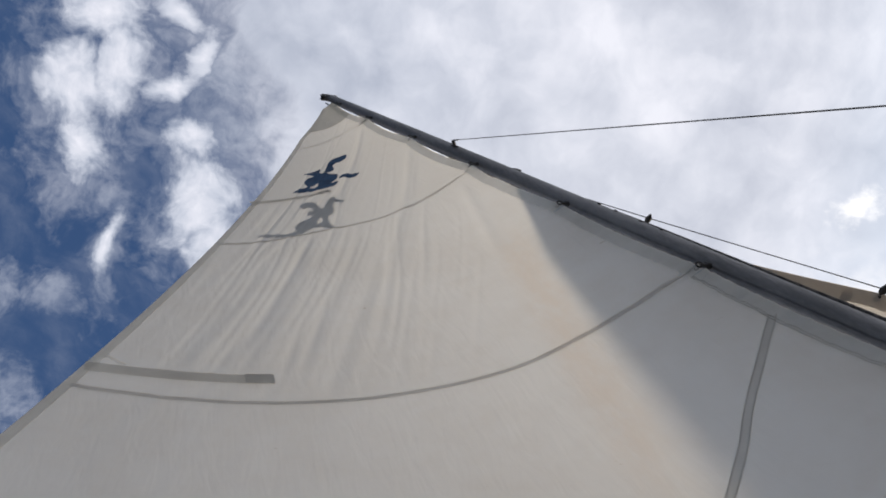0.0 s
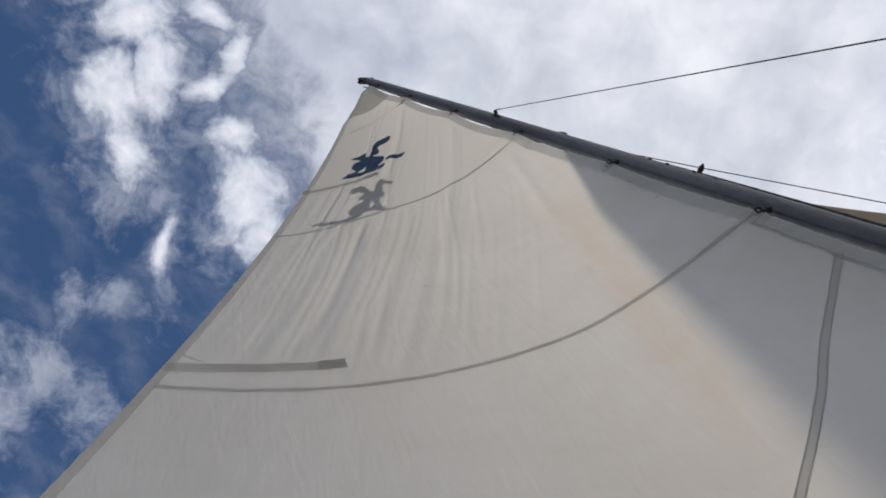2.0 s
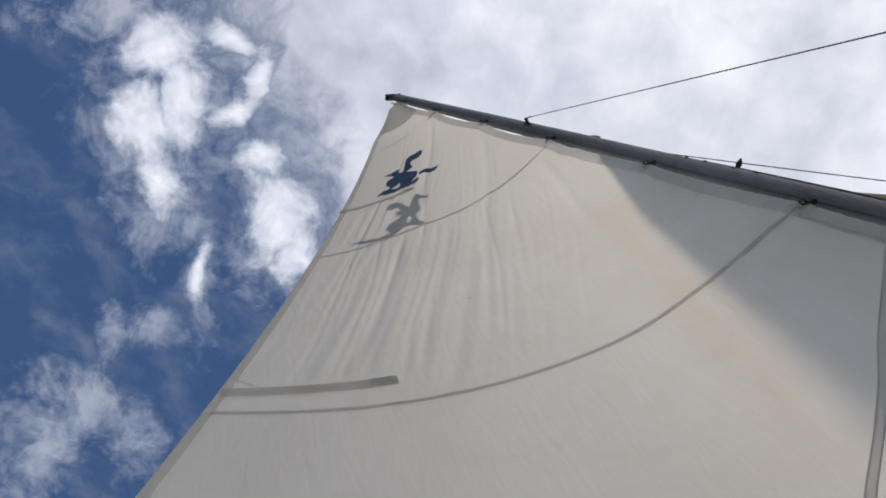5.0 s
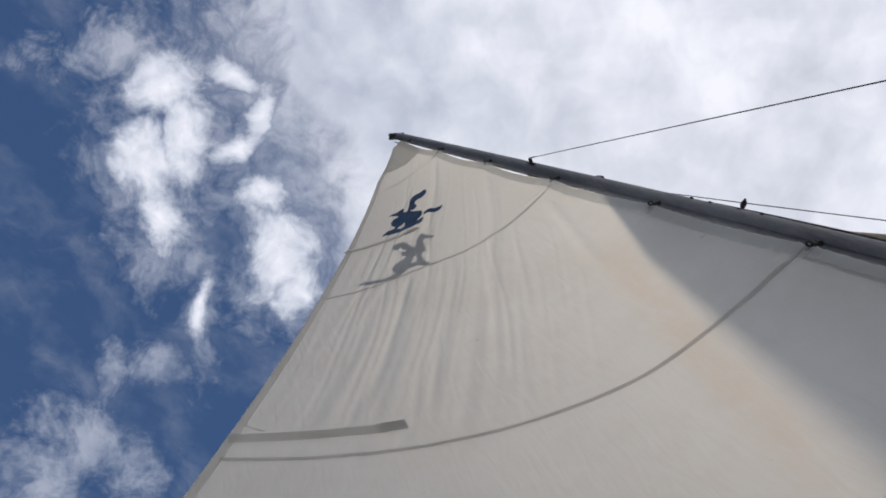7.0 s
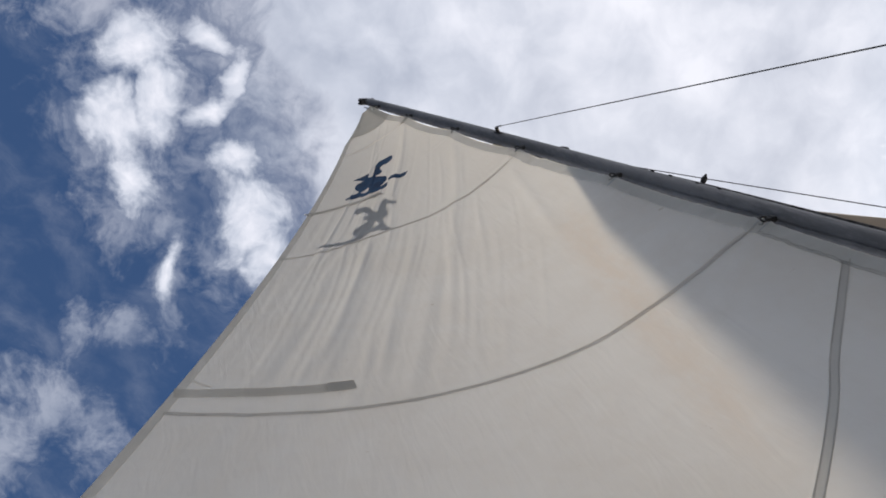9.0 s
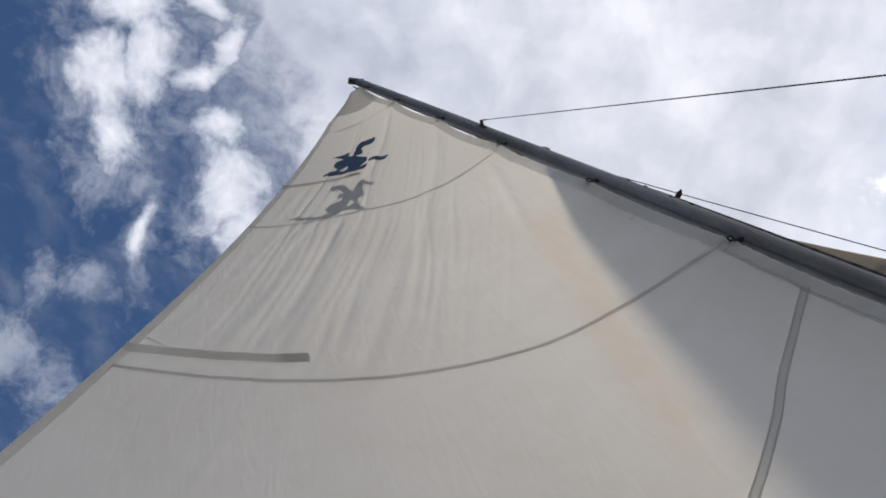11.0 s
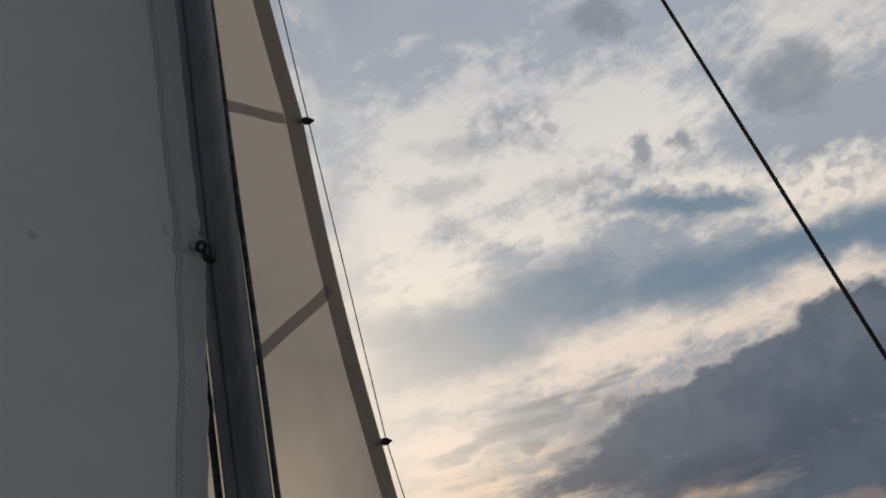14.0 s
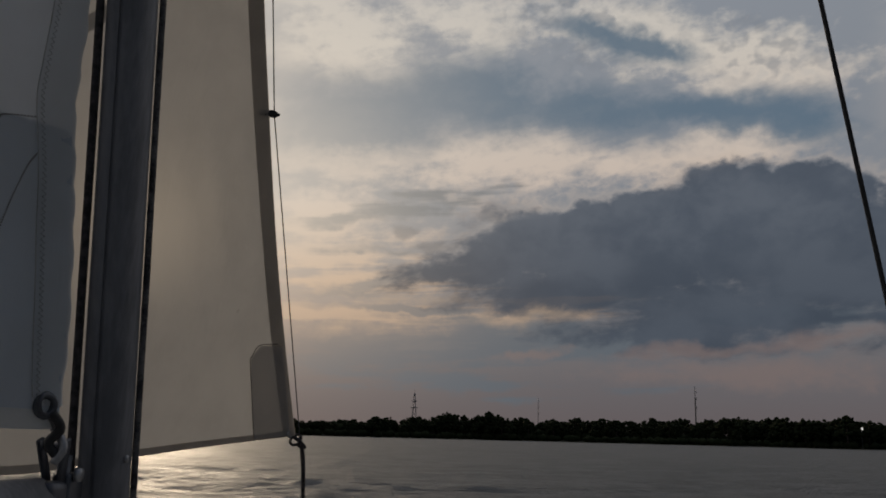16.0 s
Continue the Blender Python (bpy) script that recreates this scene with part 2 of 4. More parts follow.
    lit = g.step(add(level_streaks, m("SUBTRACT", 1.05, field(place, LIT + LIT_LOW)), m("MULTIPLY", torn_low, 0.7), swing(streaks, 3.8), swing(s_fine, 0.9)), -0.45, 0.75)
    aside = m("MAXIMUM", m("SUBTRACT", 1.0, g.step(az, -16.0, -10.0)), g.step(az, 27.0, 34.0))
    lit = m("ADD", m("MULTIPLY", lit, m("SUBTRACT", 1.0, aside)), m("MULTIPLY", mottle, aside))
    low = g.mix(m("ADD", 0.04, m("MULTIPLY", lit, 0.96)), shade, glowing)

    def lay(below, blots, colour, weight, soft=(-0.1, 0.6), rough=0.6, grain=0.0, lines=0.0):
        """Clouds of one colour over what is there."""
        d = add(m("SUBTRACT", 1.0, field(place, blots)), m("MULTIPLY", torn_low, rough), swing(streaks, grain), swing(level_noise, lines))
        return g.mix(m("MULTIPLY", g.step(d, *soft), weight), below, colour)

    # small heaped cloudlets
    cobble = g.step(add(m("SUBTRACT", 1.1, field(place, COBBLE)), m("MULTIPLY", torn_low, 0.4)), -0.1, 0.7)
    heaps = g.noise(even, 11.0, 2.5, 0.45)
    low = g.mix(m("MULTIPLY", m("MULTIPLY", cobble, g.step(heaps, 0.44, 0.64)), 0.5), low, (0.43, 0.48, 0.56))
    low = g.mix(m("MULTIPLY", m("MULTIPLY", cobble, m("SUBTRACT", 1.0, g.step(heaps, 0.30, 0.46))), 0.7), low, (1.25, 1.17, 1.08))
    # a blue-grey band of thin cloud, and small streaks under it
    low = lay(low, BAND, (0.262, 0.388, 0.525), 0.92, (-0.9, 0.5), 0.6, 2.4)
    low = lay(low, VEIL, (0.26, 0.315, 0.375), 0.9, (-0.6, 0.7), 0.7, 2.0, 4.5)
    low = lay(low, CRUMBS, (0.25, 0.27, 0.32), 0.75, (-0.3, 0.6), 0.8, 0.8)
    # the dark bank over the far shore
    over = add(m("SUBTRACT", 1.0, field(place, BANK)), m("MULTIPLY", torn_low, 0.30), swing(s_mid, 0.5))
    # heaped and firm above, frayed into streaks below
    ends = g.step(az, -1.0, 9.0)
    frayed = g.step(add(over, swing(s_mid, 1.6), swing(s_fine, 0.8)), -0.5, 0.35)
    bank = g.mix(m("MULTIPLY", g.step(el, 7.0, 11.5), ends), frayed, g.step(over, -0.16, 0.18))
    rim = m("MULTIPLY", m("MULTIPLY", g.step(over, -0.42, -0.1), m("SUBTRACT", 1.0, bank)), g.step(el, 10.0, 14.0))
    low = g.mix(m("MULTIPLY", rim, 0.3), low, (1.3, 1.08, 0.9))
    dark = g.mix(g.step(e_mid, 0.35, 0.65), (0.125, 0.160, 0.216), (0.18, 0.218, 0.28))
    pale = g.mix(g.step(add(m("MULTIPLY", e_mid, 0.6), m("MULTIPLY", e_fine, 0.4)), 0.38, 0.62), (0.168, 0.207, 0.272), (0.238, 0.278, 0.345))
    dark = g.mix(g.step(el, 9.0, 15.0), dark, pale)
    low = g.mix(m("MULTIPLY", bank, 0.95), low, dark)
    # lit gaps low down
    low = lay(low, STRIPS, (0.92, 0.69, 0.50), 0.5, (-0.6, 1.0), 1.1, 2.0)
    low = lay(low, ROSE, (0.50, 0.375, 0.345), 0.6, (-0.7, 0.9), 0.9, 2.0)
    # light haze close to the sun's direction
    toward = g.tree.nodes.new("ShaderNodeVectorMath")
    toward.operation = "DOT_PRODUCT"
    g.put(toward.inputs[0], ray)
    toward.inputs[1].default_value = SUN
    halo = m("POWER", m("MAXIMUM", toward.outputs["Value"], 0.0), 26.0)
    halo = m("MULTIPLY", halo, m("ADD", 0.22, m("MULTIPLY", g.step(el, 1.0, 11.0), 0.5)))
    halo = m("MULTIPLY", halo, m("SUBTRACT", 1.0, m("MULTIPLY", bank, 0.6)))
    low = g.mix(halo, low, g.mix(g.step(el, 5.0, 16.0), (1.95, 1.42, 0.98), (2.10, 1.82, 1.48)))
    facing = g.step(m("ADD", m("MULTIPLY", x, SUN.x), m("MULTIPLY", y, SUN.y)), -0.45, 0.75)
    low = g.mix(facing, (0.138, 0.157, 0.187), low)
    whole = g.mix(g.step(el, 38.0, 56.0), low, high)
    # small bright puffs and single grey clouds
    whole = lay(whole, FLECKS, (1.12, 1.09, 1.07), 0.72, (-0.4, 1.2), 1.2)
    whole = lay(whole, FAINT, (0.50, 0.54, 0.61), 0.42, (-0.3, 0.8), 0.8, 1.0)
    whole = lay(whole, GREY, (0.42, 0.465, 0.545), 0.8, (-0.15, 0.6), 0.7)
    back = g.node("ShaderNodeBackground", Color=whole, Strength=1.0)
    out = g.node("ShaderNodeOutputWorld")
    g.links.new(back.outputs[0], out.inputs["Surface"])


make_world()


# ---- materials ----
def material(name):
    mat = bpy.data.materials.new(name)
    mat.use_nodes = True
    mat.node_tree.nodes.clear()
    g = Nodes(mat.node_tree)
    out = g.node("ShaderNodeOutputMaterial")
    return mat, g, out


def surface(name, colours, rough=0.5, metal=0.0, scale=8.0, bump=0.0, bump_scale=60.0, stretch=(1, 1, 1), rough_var=0.12, spec=0.5):
    """A solid surface whose colour wanders between two colours at two scales, with a fine relief."""
    mat, g, out = material(name)
    where = g.node("ShaderNodeTexCoord").outputs["Object"]
    mapped = g.node("ShaderNodeMapping", Vector=where, Scale=stretch).outputs[0]
    big, small = g.noise(mapped, scale, 6.0, 0.6), g.noise(mapped, scale * 9, 4.0, 0.6)
    both = g.math("ADD", g.math("MULTIPLY", big, 0.65), g.math("MULTIPLY", small, 0.35))
    colour = g.mix(g.step(both, 0.36, 0.64), colours[0], colours[1])
    bsdf = g.node("ShaderNodeBsdfPrincipled", Base_Color=colour, Metallic=metal)
    g.put(bsdf.inputs["Roughness"], g.math("ADD", rough - rough_var / 2, g.math("MULTIPLY", small, rough_var)))
    bsdf.inputs["Specular IOR Level"].default_value = spec
    if bump:
        b = g.node("ShaderNodeBump", Height=g.noise(mapped, bump_scale, 4.0, 0.6), Strength=bump)
        b.inputs["Distance"].default_value = 0.004
        g.links.new(b.outputs[0], bsdf.inputs["Normal"])
    g.links.new(bsdf.outputs[0], out.inputs["Surface"])
    return mat


def sailcloth(name, colour, soil, through_part, chafe=None, head_dimming=None, forward=0.0):
    """Woven polyester: dull, lets part of the light through, with faint soiling and a fine weave."""
    mat, g, out = material(name)
    where = g.node("ShaderNodeTexCoord").outputs["Object"]
    stains = g.noise(where, 1.3, 7.0, 0.6, 0.4)
    blotch = g.noise(where, 9.0, 6.0, 0.62, 0.2)
    tone = g.math("ADD", g.math("MULTIPLY", stains, 0.7), g.math("MULTIPLY", blotch, 0.3))
    shade = g.mix(g.step(tone, 0.38, 0.68), colour, soil)
    # small marks
    marks = g.step(g.noise(where, 16.0, 2.0, 0.5), 0.76, 0.80)
    shade = g.mix(g.math("MULTIPLY", marks, 0.35), shade, (0.30, 0.29, 0.27))
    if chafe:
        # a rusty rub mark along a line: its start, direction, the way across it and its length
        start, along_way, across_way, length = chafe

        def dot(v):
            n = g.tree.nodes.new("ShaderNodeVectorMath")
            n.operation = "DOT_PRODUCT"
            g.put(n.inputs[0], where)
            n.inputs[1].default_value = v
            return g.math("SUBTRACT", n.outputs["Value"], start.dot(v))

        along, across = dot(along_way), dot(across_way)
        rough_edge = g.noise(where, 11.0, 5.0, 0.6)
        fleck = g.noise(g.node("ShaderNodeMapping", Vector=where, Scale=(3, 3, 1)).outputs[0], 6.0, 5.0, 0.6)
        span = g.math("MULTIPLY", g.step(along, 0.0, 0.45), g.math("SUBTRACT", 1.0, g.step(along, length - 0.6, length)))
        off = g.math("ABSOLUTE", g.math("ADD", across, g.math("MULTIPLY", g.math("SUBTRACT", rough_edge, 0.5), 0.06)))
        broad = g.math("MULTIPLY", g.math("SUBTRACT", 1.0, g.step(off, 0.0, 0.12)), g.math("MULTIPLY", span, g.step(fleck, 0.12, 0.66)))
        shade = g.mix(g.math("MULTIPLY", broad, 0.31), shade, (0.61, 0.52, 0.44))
    if head_dimming:
        # less light towards the head, painted in: the colour darkens with height
        low, high = head_dimming
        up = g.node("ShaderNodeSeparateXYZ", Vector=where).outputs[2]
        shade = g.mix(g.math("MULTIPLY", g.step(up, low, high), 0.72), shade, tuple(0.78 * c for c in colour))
    weave = g.noise(where, 420.0, 2.0, 0.5)
    crease = g.noise(g.node("ShaderNodeMapping", Vector=where, Scale=(6, 6, 1.2)).outputs[0], 3.0, 6.0, 0.55, 0.6)
    height = g.math("ADD", g.math("MULTIPLY", weave, 0.05), crease)
    b = g.node("ShaderNodeBump", Height=height, Strength=0.22)
    b.inputs["Distance"].default_value = 0.012
    diff = g.node("ShaderNodeBsdfDiffuse", Color=shade, Roughness=0.4, Normal=b.outputs[0])
    trans = g.node("ShaderNodeBsdfTranslucent", Color=g.mix(1.0, shade, shade), Normal=b.outputs[0])
    cloth = g.node("ShaderNodeMixShader", Fac=through_part)
    g.links.new(diff.outputs[0], cloth.inputs[1])
    g.links.new(trans.outputs[0], cloth.inputs[2])
    gloss = g.node("ShaderNodeBsdfGlossy", Color=(0.9, 0.9, 0.9), Roughness=0.5, Normal=b.outputs[0])
    sheen = g.node("ShaderNodeMixShader", Fac=0.025)
    g.links.new(cloth.outputs[0], sheen.inputs[1])
    g.links.new(gloss.outputs[0], sheen.inputs[2])
    last = sheen
    if forward:
        # thin worn cloth scatters part of the light forwards
        ahead = g.node("ShaderNodeBsdfRefraction", Color=(1.0, 0.96, 0.9), Roughness=0.85, IOR=1.12)
        last = g.node("ShaderNodeMixShader", Fac=forward)
        g.links.new(sheen.outputs[0], last.inputs[1])
        g.links.new(ahead.outputs[0], last.inputs[2])
    g.links.new(last.outputs[0], out.inputs["Surface"])
    return mat


CLOTH_TAPE = sailcloth("sail_tape", (0.84, 0.84, 0.82), (0.76, 0.755, 0.73), 0.62)
POCKET = sailcloth("pocket_cloth", (0.74, 0.735, 0.71), (0.64, 0.63, 0.60), 0.5)
LUFF_CLOTH = sailcloth("luff_tape", (0.86, 0.875, 0.885), (0.77, 0.785, 0.79), 0.69)
SEAM_CLOTH = sailcloth("seam_cloth", (0.80, 0.80, 0.79), (0.74, 0.74, 0.73), 0.63)
HEAD_CLOTH = sailcloth("head_cloth", (0.76, 0.76, 0.74), (0.68, 0.68, 0.66), 0.58)
SEAM_LINE = sailcloth("seam_edge", (0.70, 0.70, 0.69), (0.63, 0.63, 0.62), 0.54)
FILM_GREY = sailcloth("emblem_far_film", (0.42, 0.45, 0.49), (0.36, 0.39, 0.43), 0.5)
CLOTH_JIB = sailcloth("jib_sailcloth", (0.60, 0.588, 0.56), (0.51, 0.50, 0.478), 0.455, forward=0.003)
PATCH_JIB = sailcloth("jib_patch_cloth", (0.60, 0.58, 0.56), (0.52, 0.505, 0.49), 0.46)
TAPE_JIB = sailcloth("jib_luff_tape", (0.54, 0.50, 0.455), (0.44, 0.41, 0.375), 0.3)
THREAD_MID = surface("sail_thread", ((0.44, 0.44, 0.43), (0.36, 0.36, 0.35)), 0.8)
THREAD_GREY = surface("grey_thread", ((0.30, 0.29, 0.28), (0.23, 0.225, 0.22)), 0.8)
THREAD_DARK = surface("dark_thread", ((0.16, 0.15, 0.14), (0.11, 0.105, 0.10)), 0.8)
FILM_BLUE = surface("emblem_blue_film", ((0.022, 0.095, 0.23), (0.014, 0.050, 0.13)), 0.7, spec=0.2)
ALU = surface("anodised_aluminium", ((0.30, 0.305, 0.325), (0.19, 0.195, 0.21)), 0.62, 0.25, 9.0, 0.3, 90.0, (1, 1, 0.2), 0.2, 0.25)
ALU_DARK = surface("worn_aluminium", ((0.16, 0.17, 0.19), (0.10, 0.105, 0.12)), 0.45, 0.7, 6.0, 0.1)
STEEL = surface("stainless_steel", ((0.55, 0.55, 0.56), (0.40, 0.40, 0.41)), 0.38, 0.6, 30.0)
WIRE = surface("wire_rope", ((0.07, 0.07, 0.075), (0.06, 0.06, 0.065)), 0.6, 0.2, 4.0)
BLACK = surface("black_plastic", ((0.022, 0.022, 0.024), (0.04, 0.04, 0.042)), 0.5, 0.0, 20.0)
ROPE = surface("dark_rope", ((0.035, 0.033, 0.035), (0.11, 0.10, 0.10)), 0.85, 0.0, 70.0, 0.8, 240.0)
ROPE_FLECK = surface("flecked_rope", ((0.04, 0.04, 0.044), (0.24, 0.23, 0.225)), 0.85, 0.0, 26.0, 0.8, 240.0)
GEL = surface("white_gelcoat", ((0.74, 0.74, 0.72), (0.66, 0.66, 0.63)), 0.3, 0.0, 2.0)
DECK = surface("deck_nonslip", ((0.40, 0.40, 0.39), (0.33, 0.33, 0.32)), 0.7, 0.0, 5.0, 0.5, 120.0)
LEAVES = surface("dark_foliage", ((0.022, 0.032, 0.015), (0.040, 0.048, 0.022)), 0.9, 0.0, 0.3, 0.0, spec=0.05)
BARK = surface("bark", ((0.10, 0.08, 0.06), (0.07, 0.055, 0.045)), 0.9, 0.0, 0.5)
SOIL = surface("shore_soil", ((0.09, 0.085, 0.05), (0.06, 0.06, 0.035)), 0.9, 0.0, 0.05)
LATTICE = surface("galvanised_lattice", ((0.30, 0.30, 0.31), (0.22, 0.22, 0.23)), 0.6, 0.5, 0.5)


def lamp_glow():
    mat, g, out = material("lamp_glow")
    e = g.node("ShaderNodeEmission", Color=(1.0, 0.97, 0.9), Strength=1.6)
    g.links.new(e.outputs[0], out.inputs["Surface"])
    return mat


GLOW = lamp_glow()


def water_material():
    mat, g, out = material("lake_water")
    where = g.node("ShaderNodeTexCoord").outputs["Object"]
    small = g.noise(g.node("ShaderNodeMapping", Vector=where, Scale=(0.6, 1.3, 1)).outputs[0], 3.4, 5.0, 0.6, 0.5)
    gusts = g.noise(g.node("ShaderNodeMapping", Vector=where, Scale=(0.3, 1.0, 1)).outputs[0], 0.05, 4.0, 0.55, 0.5)
    b = g.node("ShaderNodeBump", Height=small, Strength=0.55)
    b.inputs["Distance"].default_value = 0.36
    bsdf = g.node("ShaderNodeBsdfPrincipled", Base_Color=g.mix(gusts, (0.125, 0.13, 0.132), (0.155, 0.16, 0.16)), IOR=1.33, Normal=b.outputs[0])
    bsdf.inputs["Specular IOR Level"].default_value = 0.5
    ripples = g.noise(g.node("ShaderNodeMapping", Vector=where, Scale=(0.22, 1.0, 1)).outputs[0], 0.9, 6.0, 0.6, 0.4)
    g.put(bsdf.inputs["Roughness"], g.math("ADD", 0.47, g.math("MULTIPLY", g.step(ripples, 0.32, 0.66), 0.16)))
    g.links.new(bsdf.outputs[0], out.inputs["Surface"])
    return mat


WATER = water_material()


# ---- building helpers ----
def mesh_of(name, bm, mat, smooth=True):
    me = bpy.data.meshes.new(name)
    bm.normal_update()
    bm.to_mesh(me)
    bm.free()
    me.materials.append(mat)
    if smooth:
        me.shade_smooth()
    return me


def part(name, bm, mat, parent=None, label="", smooth=True):
    """One mesh object, under a thing or a part if one is given."""
    ob = new(name, mesh_of(name, bm, mat, smooth))
    if parent is not None:
        ob.parent = parent
    if label:
        tagged(ob, label)
    return ob


def thing(name, label, category, group="", at=(0, 0, 0), kind=""):
    ob = new(name)
    ob.empty_display_size = 0.1
    ob.location = at
    return tagged(ob, label, category, group, kind)


def tube(points, radius, sides=10, closed=False, bm=None, taper=None):
    """A round rod along the points."""
    bm = bm or bmesh.new()
    pts = [Vector(p) for p in points]
    n = len(pts)
    rings, normal = [], None
    for i, p in enumerate(pts):
        if closed:
            along = (pts[(i + 1) % n] - pts[i - 1]).normalized()
        else:
            along = (pts[min(i + 1, n - 1)] - pts[max(i - 1, 0)]).normalized()
        if normal is None:
            normal = along.orthogonal().normalized()
        normal = (normal - along * normal.dot(along)).normalized()
        side = along.cross(normal)
        r = radius * (taper(i / max(1, n - 1)) if taper else 1.0)
        rings.append([bm.verts.new(p + r * (math.cos(a) * normal + math.sin(a) * side))
                      for a in (2 * math.pi * j / sides for j in range(sides))])
    for i in range(n if closed else n - 1):
        a, b = rings[i], rings[(i + 1) % n]
        for j in range(sides):
            bm.faces.new((a[j], a[(j + 1) % sides], b[(j + 1) % sides], b[j]))
    if not closed:
        bm.faces.new(list(reversed(rings[0])))
        bm.faces.new(rings[-1])
    return bm


def block(size, m=Matrix(), bevel=0.0, bm=None):
    """A box with worn edges, placed by a matrix."""
    own = bmesh.new()
    bmesh.ops.create_cube(own, size=1.0)
    bmesh.ops.scale(own, vec=size, verts=own.verts)
    if bevel:
        bmesh.ops.bevel(own, geom=own.edges[:], offset=bevel, segments=2, affect="EDGES", profile=0.6)
    bmesh.ops.transform(own, matrix=m, verts=own.verts)
    if bm is None:
        return own
    me = bpy.data.meshes.new("piece")
    own.to_mesh(me)
    own.free()
    bm.from_mesh(me)
    bpy.data.meshes.remove(me)
    return bm


def circle(centre, u, v, radius, count=24, squash=1.0):
    return [centre + radius * (math.cos(a) * u + squash * math.sin(a) * v) for a in (2 * math.pi * i / count for i in range(count))]


def spline(points, count):
    """Evenly many places along a smooth curve through the points."""
    pts = [Vector(p) for p in points]
    pts = [2 * pts[0] - pts[1], *pts, 2 * pts[-1] - pts[-2]]
    out = []
    spans = len(pts) - 3
    for i in range(count):
        u = i / (count - 1) * spans
        k = min(int(u), spans - 1)
        t = u - k
        a, b, c, d = pts[k:k + 4]
        out.append(0.5 * (2 * b + (c - a) * t + (2 * a - 5 * b + 4 * c - d) * t * t + (3 * b - a - 3 * c + d) * t ** 3))
    return out


def ribbon(place, normal, curve, width, lift, count=40, across=2):
    """A strip of cloth lying on a sail; curve holds (height, distance from the luff) pairs; width may change along it."""
    bm = bmesh.new()
    mids = spline([Vector((a, b, 0)) for a, b in curve], count)
    rows = []
    for i, p in enumerate(mids):
        q = mids[min(i + 1, count - 1)] - mids[max(i - 1, 0)]
        w = width(i / (count - 1)) if callable(width) else width
        side = Vector((-q.y, q.x, 0)).normalized()
        row = []
        for j in range(across + 1):
            o = p + side * w * (j / across - 0.5)
            row.append(bm.verts.new(place(o.x, o.y) + normal(o.x, o.y) * lift))
        rows.append(row)
    for a, b in zip(rows, rows[1:]):
        for j in range(across):
            bm.faces.new((a[j], a[j + 1], b[j + 1], b[j]))
    return bm


# ---- the rig's plan ----
EYE = 1.6                       # the boom's level above the water, about eye height
LUFF, RAKE = Vector((-0.514, 1.293, EYE)), Vector((0.0088, -0.1470, 1.0))
STAY, STAY_RAKE = Vector((-0.667, 3.615, EYE)), Vector((0.0453, -0.6566, 1.0))
MAST_OFF = Vector((0.002, 0.070, 0))
HEAD_Z = 7.84
SLIDES = [7.66, 6.758, 5.780, 4.801, 3.835, 2.897, 1.956, 1.005]
HANKS = [3.798, 2.980, 2.076, 1.098]


def luff(z):
    # the mast bows a little sideways low down
    return LUFF + z * RAKE + Vector((0.008 * math.exp(-((z - 1.6) / 0.45) ** 2), 0, 0))


def mast_mid(z):
    return luff(z) + MAST_OFF + Vector((0.0013 * z, 0, 0))


def stay(z):
    # pulled a little out of line by the lowest hank
    return STAY + z * STAY_RAKE + Vector((0.086, 0.016, 0)) * min(max(1 - z / HANKS[3], 0.0), 1.6)


def main_chord(z):
    return 0.372 * (8.28 - z) - 0.07 * max(0.0, (z - 7.0) / 0.84)


def main_flat(z, s):
    b = radians(6 + 22 * min(max(z / 8.6, 0), 1))
    c = 0.09 + 0.372 * max(8.5 - z, 0.0)
    u = s / c
    belly = 0.10 * c * 4 * (u * (1 - u)) * (1 - 0.35 * (u - 0.5))
    return luff(z) + Vector((-math.sin(b), -math.cos(b), 0)) * s + Vector((-math.cos(b), math.sin(b), 0)) * belly


def make_creases():
    """Long narrow folds: how far along the leech's slant each lies, its span in height, width and depth."""
    rnd = random.Random(23)
    found = []
    for _ in range(80):
        low = rnd.uniform(2.75, 5.6)
        high = min(7.5, low + rnd.uniform(0.5, 2.0))
        mid = 0.5 * (low + high)
        u = rnd.uniform(0.22, 0.92)
        found.append((u * main_chord(mid) + 0.40 * mid, low, high, rnd.uniform(0.006, 0.011), rnd.uniform(0.0012, 0.0030) * rnd.choice((-1, 1, 1)), rnd.uniform(0.33, 0.44)))
    # long folds hanging from the upper slides
    for q0, low, high, wide, deep, k in ((2.275, 3.8, 5.74, 0.030, 0.009, 0.39), (2.69, 4.8, 6.74, 0.028, 0.008, 0.39), (2.73, 3.15, 4.62, 0.024, 0.008, 0.39),
                                         (2.495, 3.05, 4.6, 0.022, 0.006, 0.39), (1.12, 3.6, 4.78, 0.030, 0.006, 0.21)):
        found.append((q0, low, high, wide, deep, k))
    return found


CREASES = make_creases()


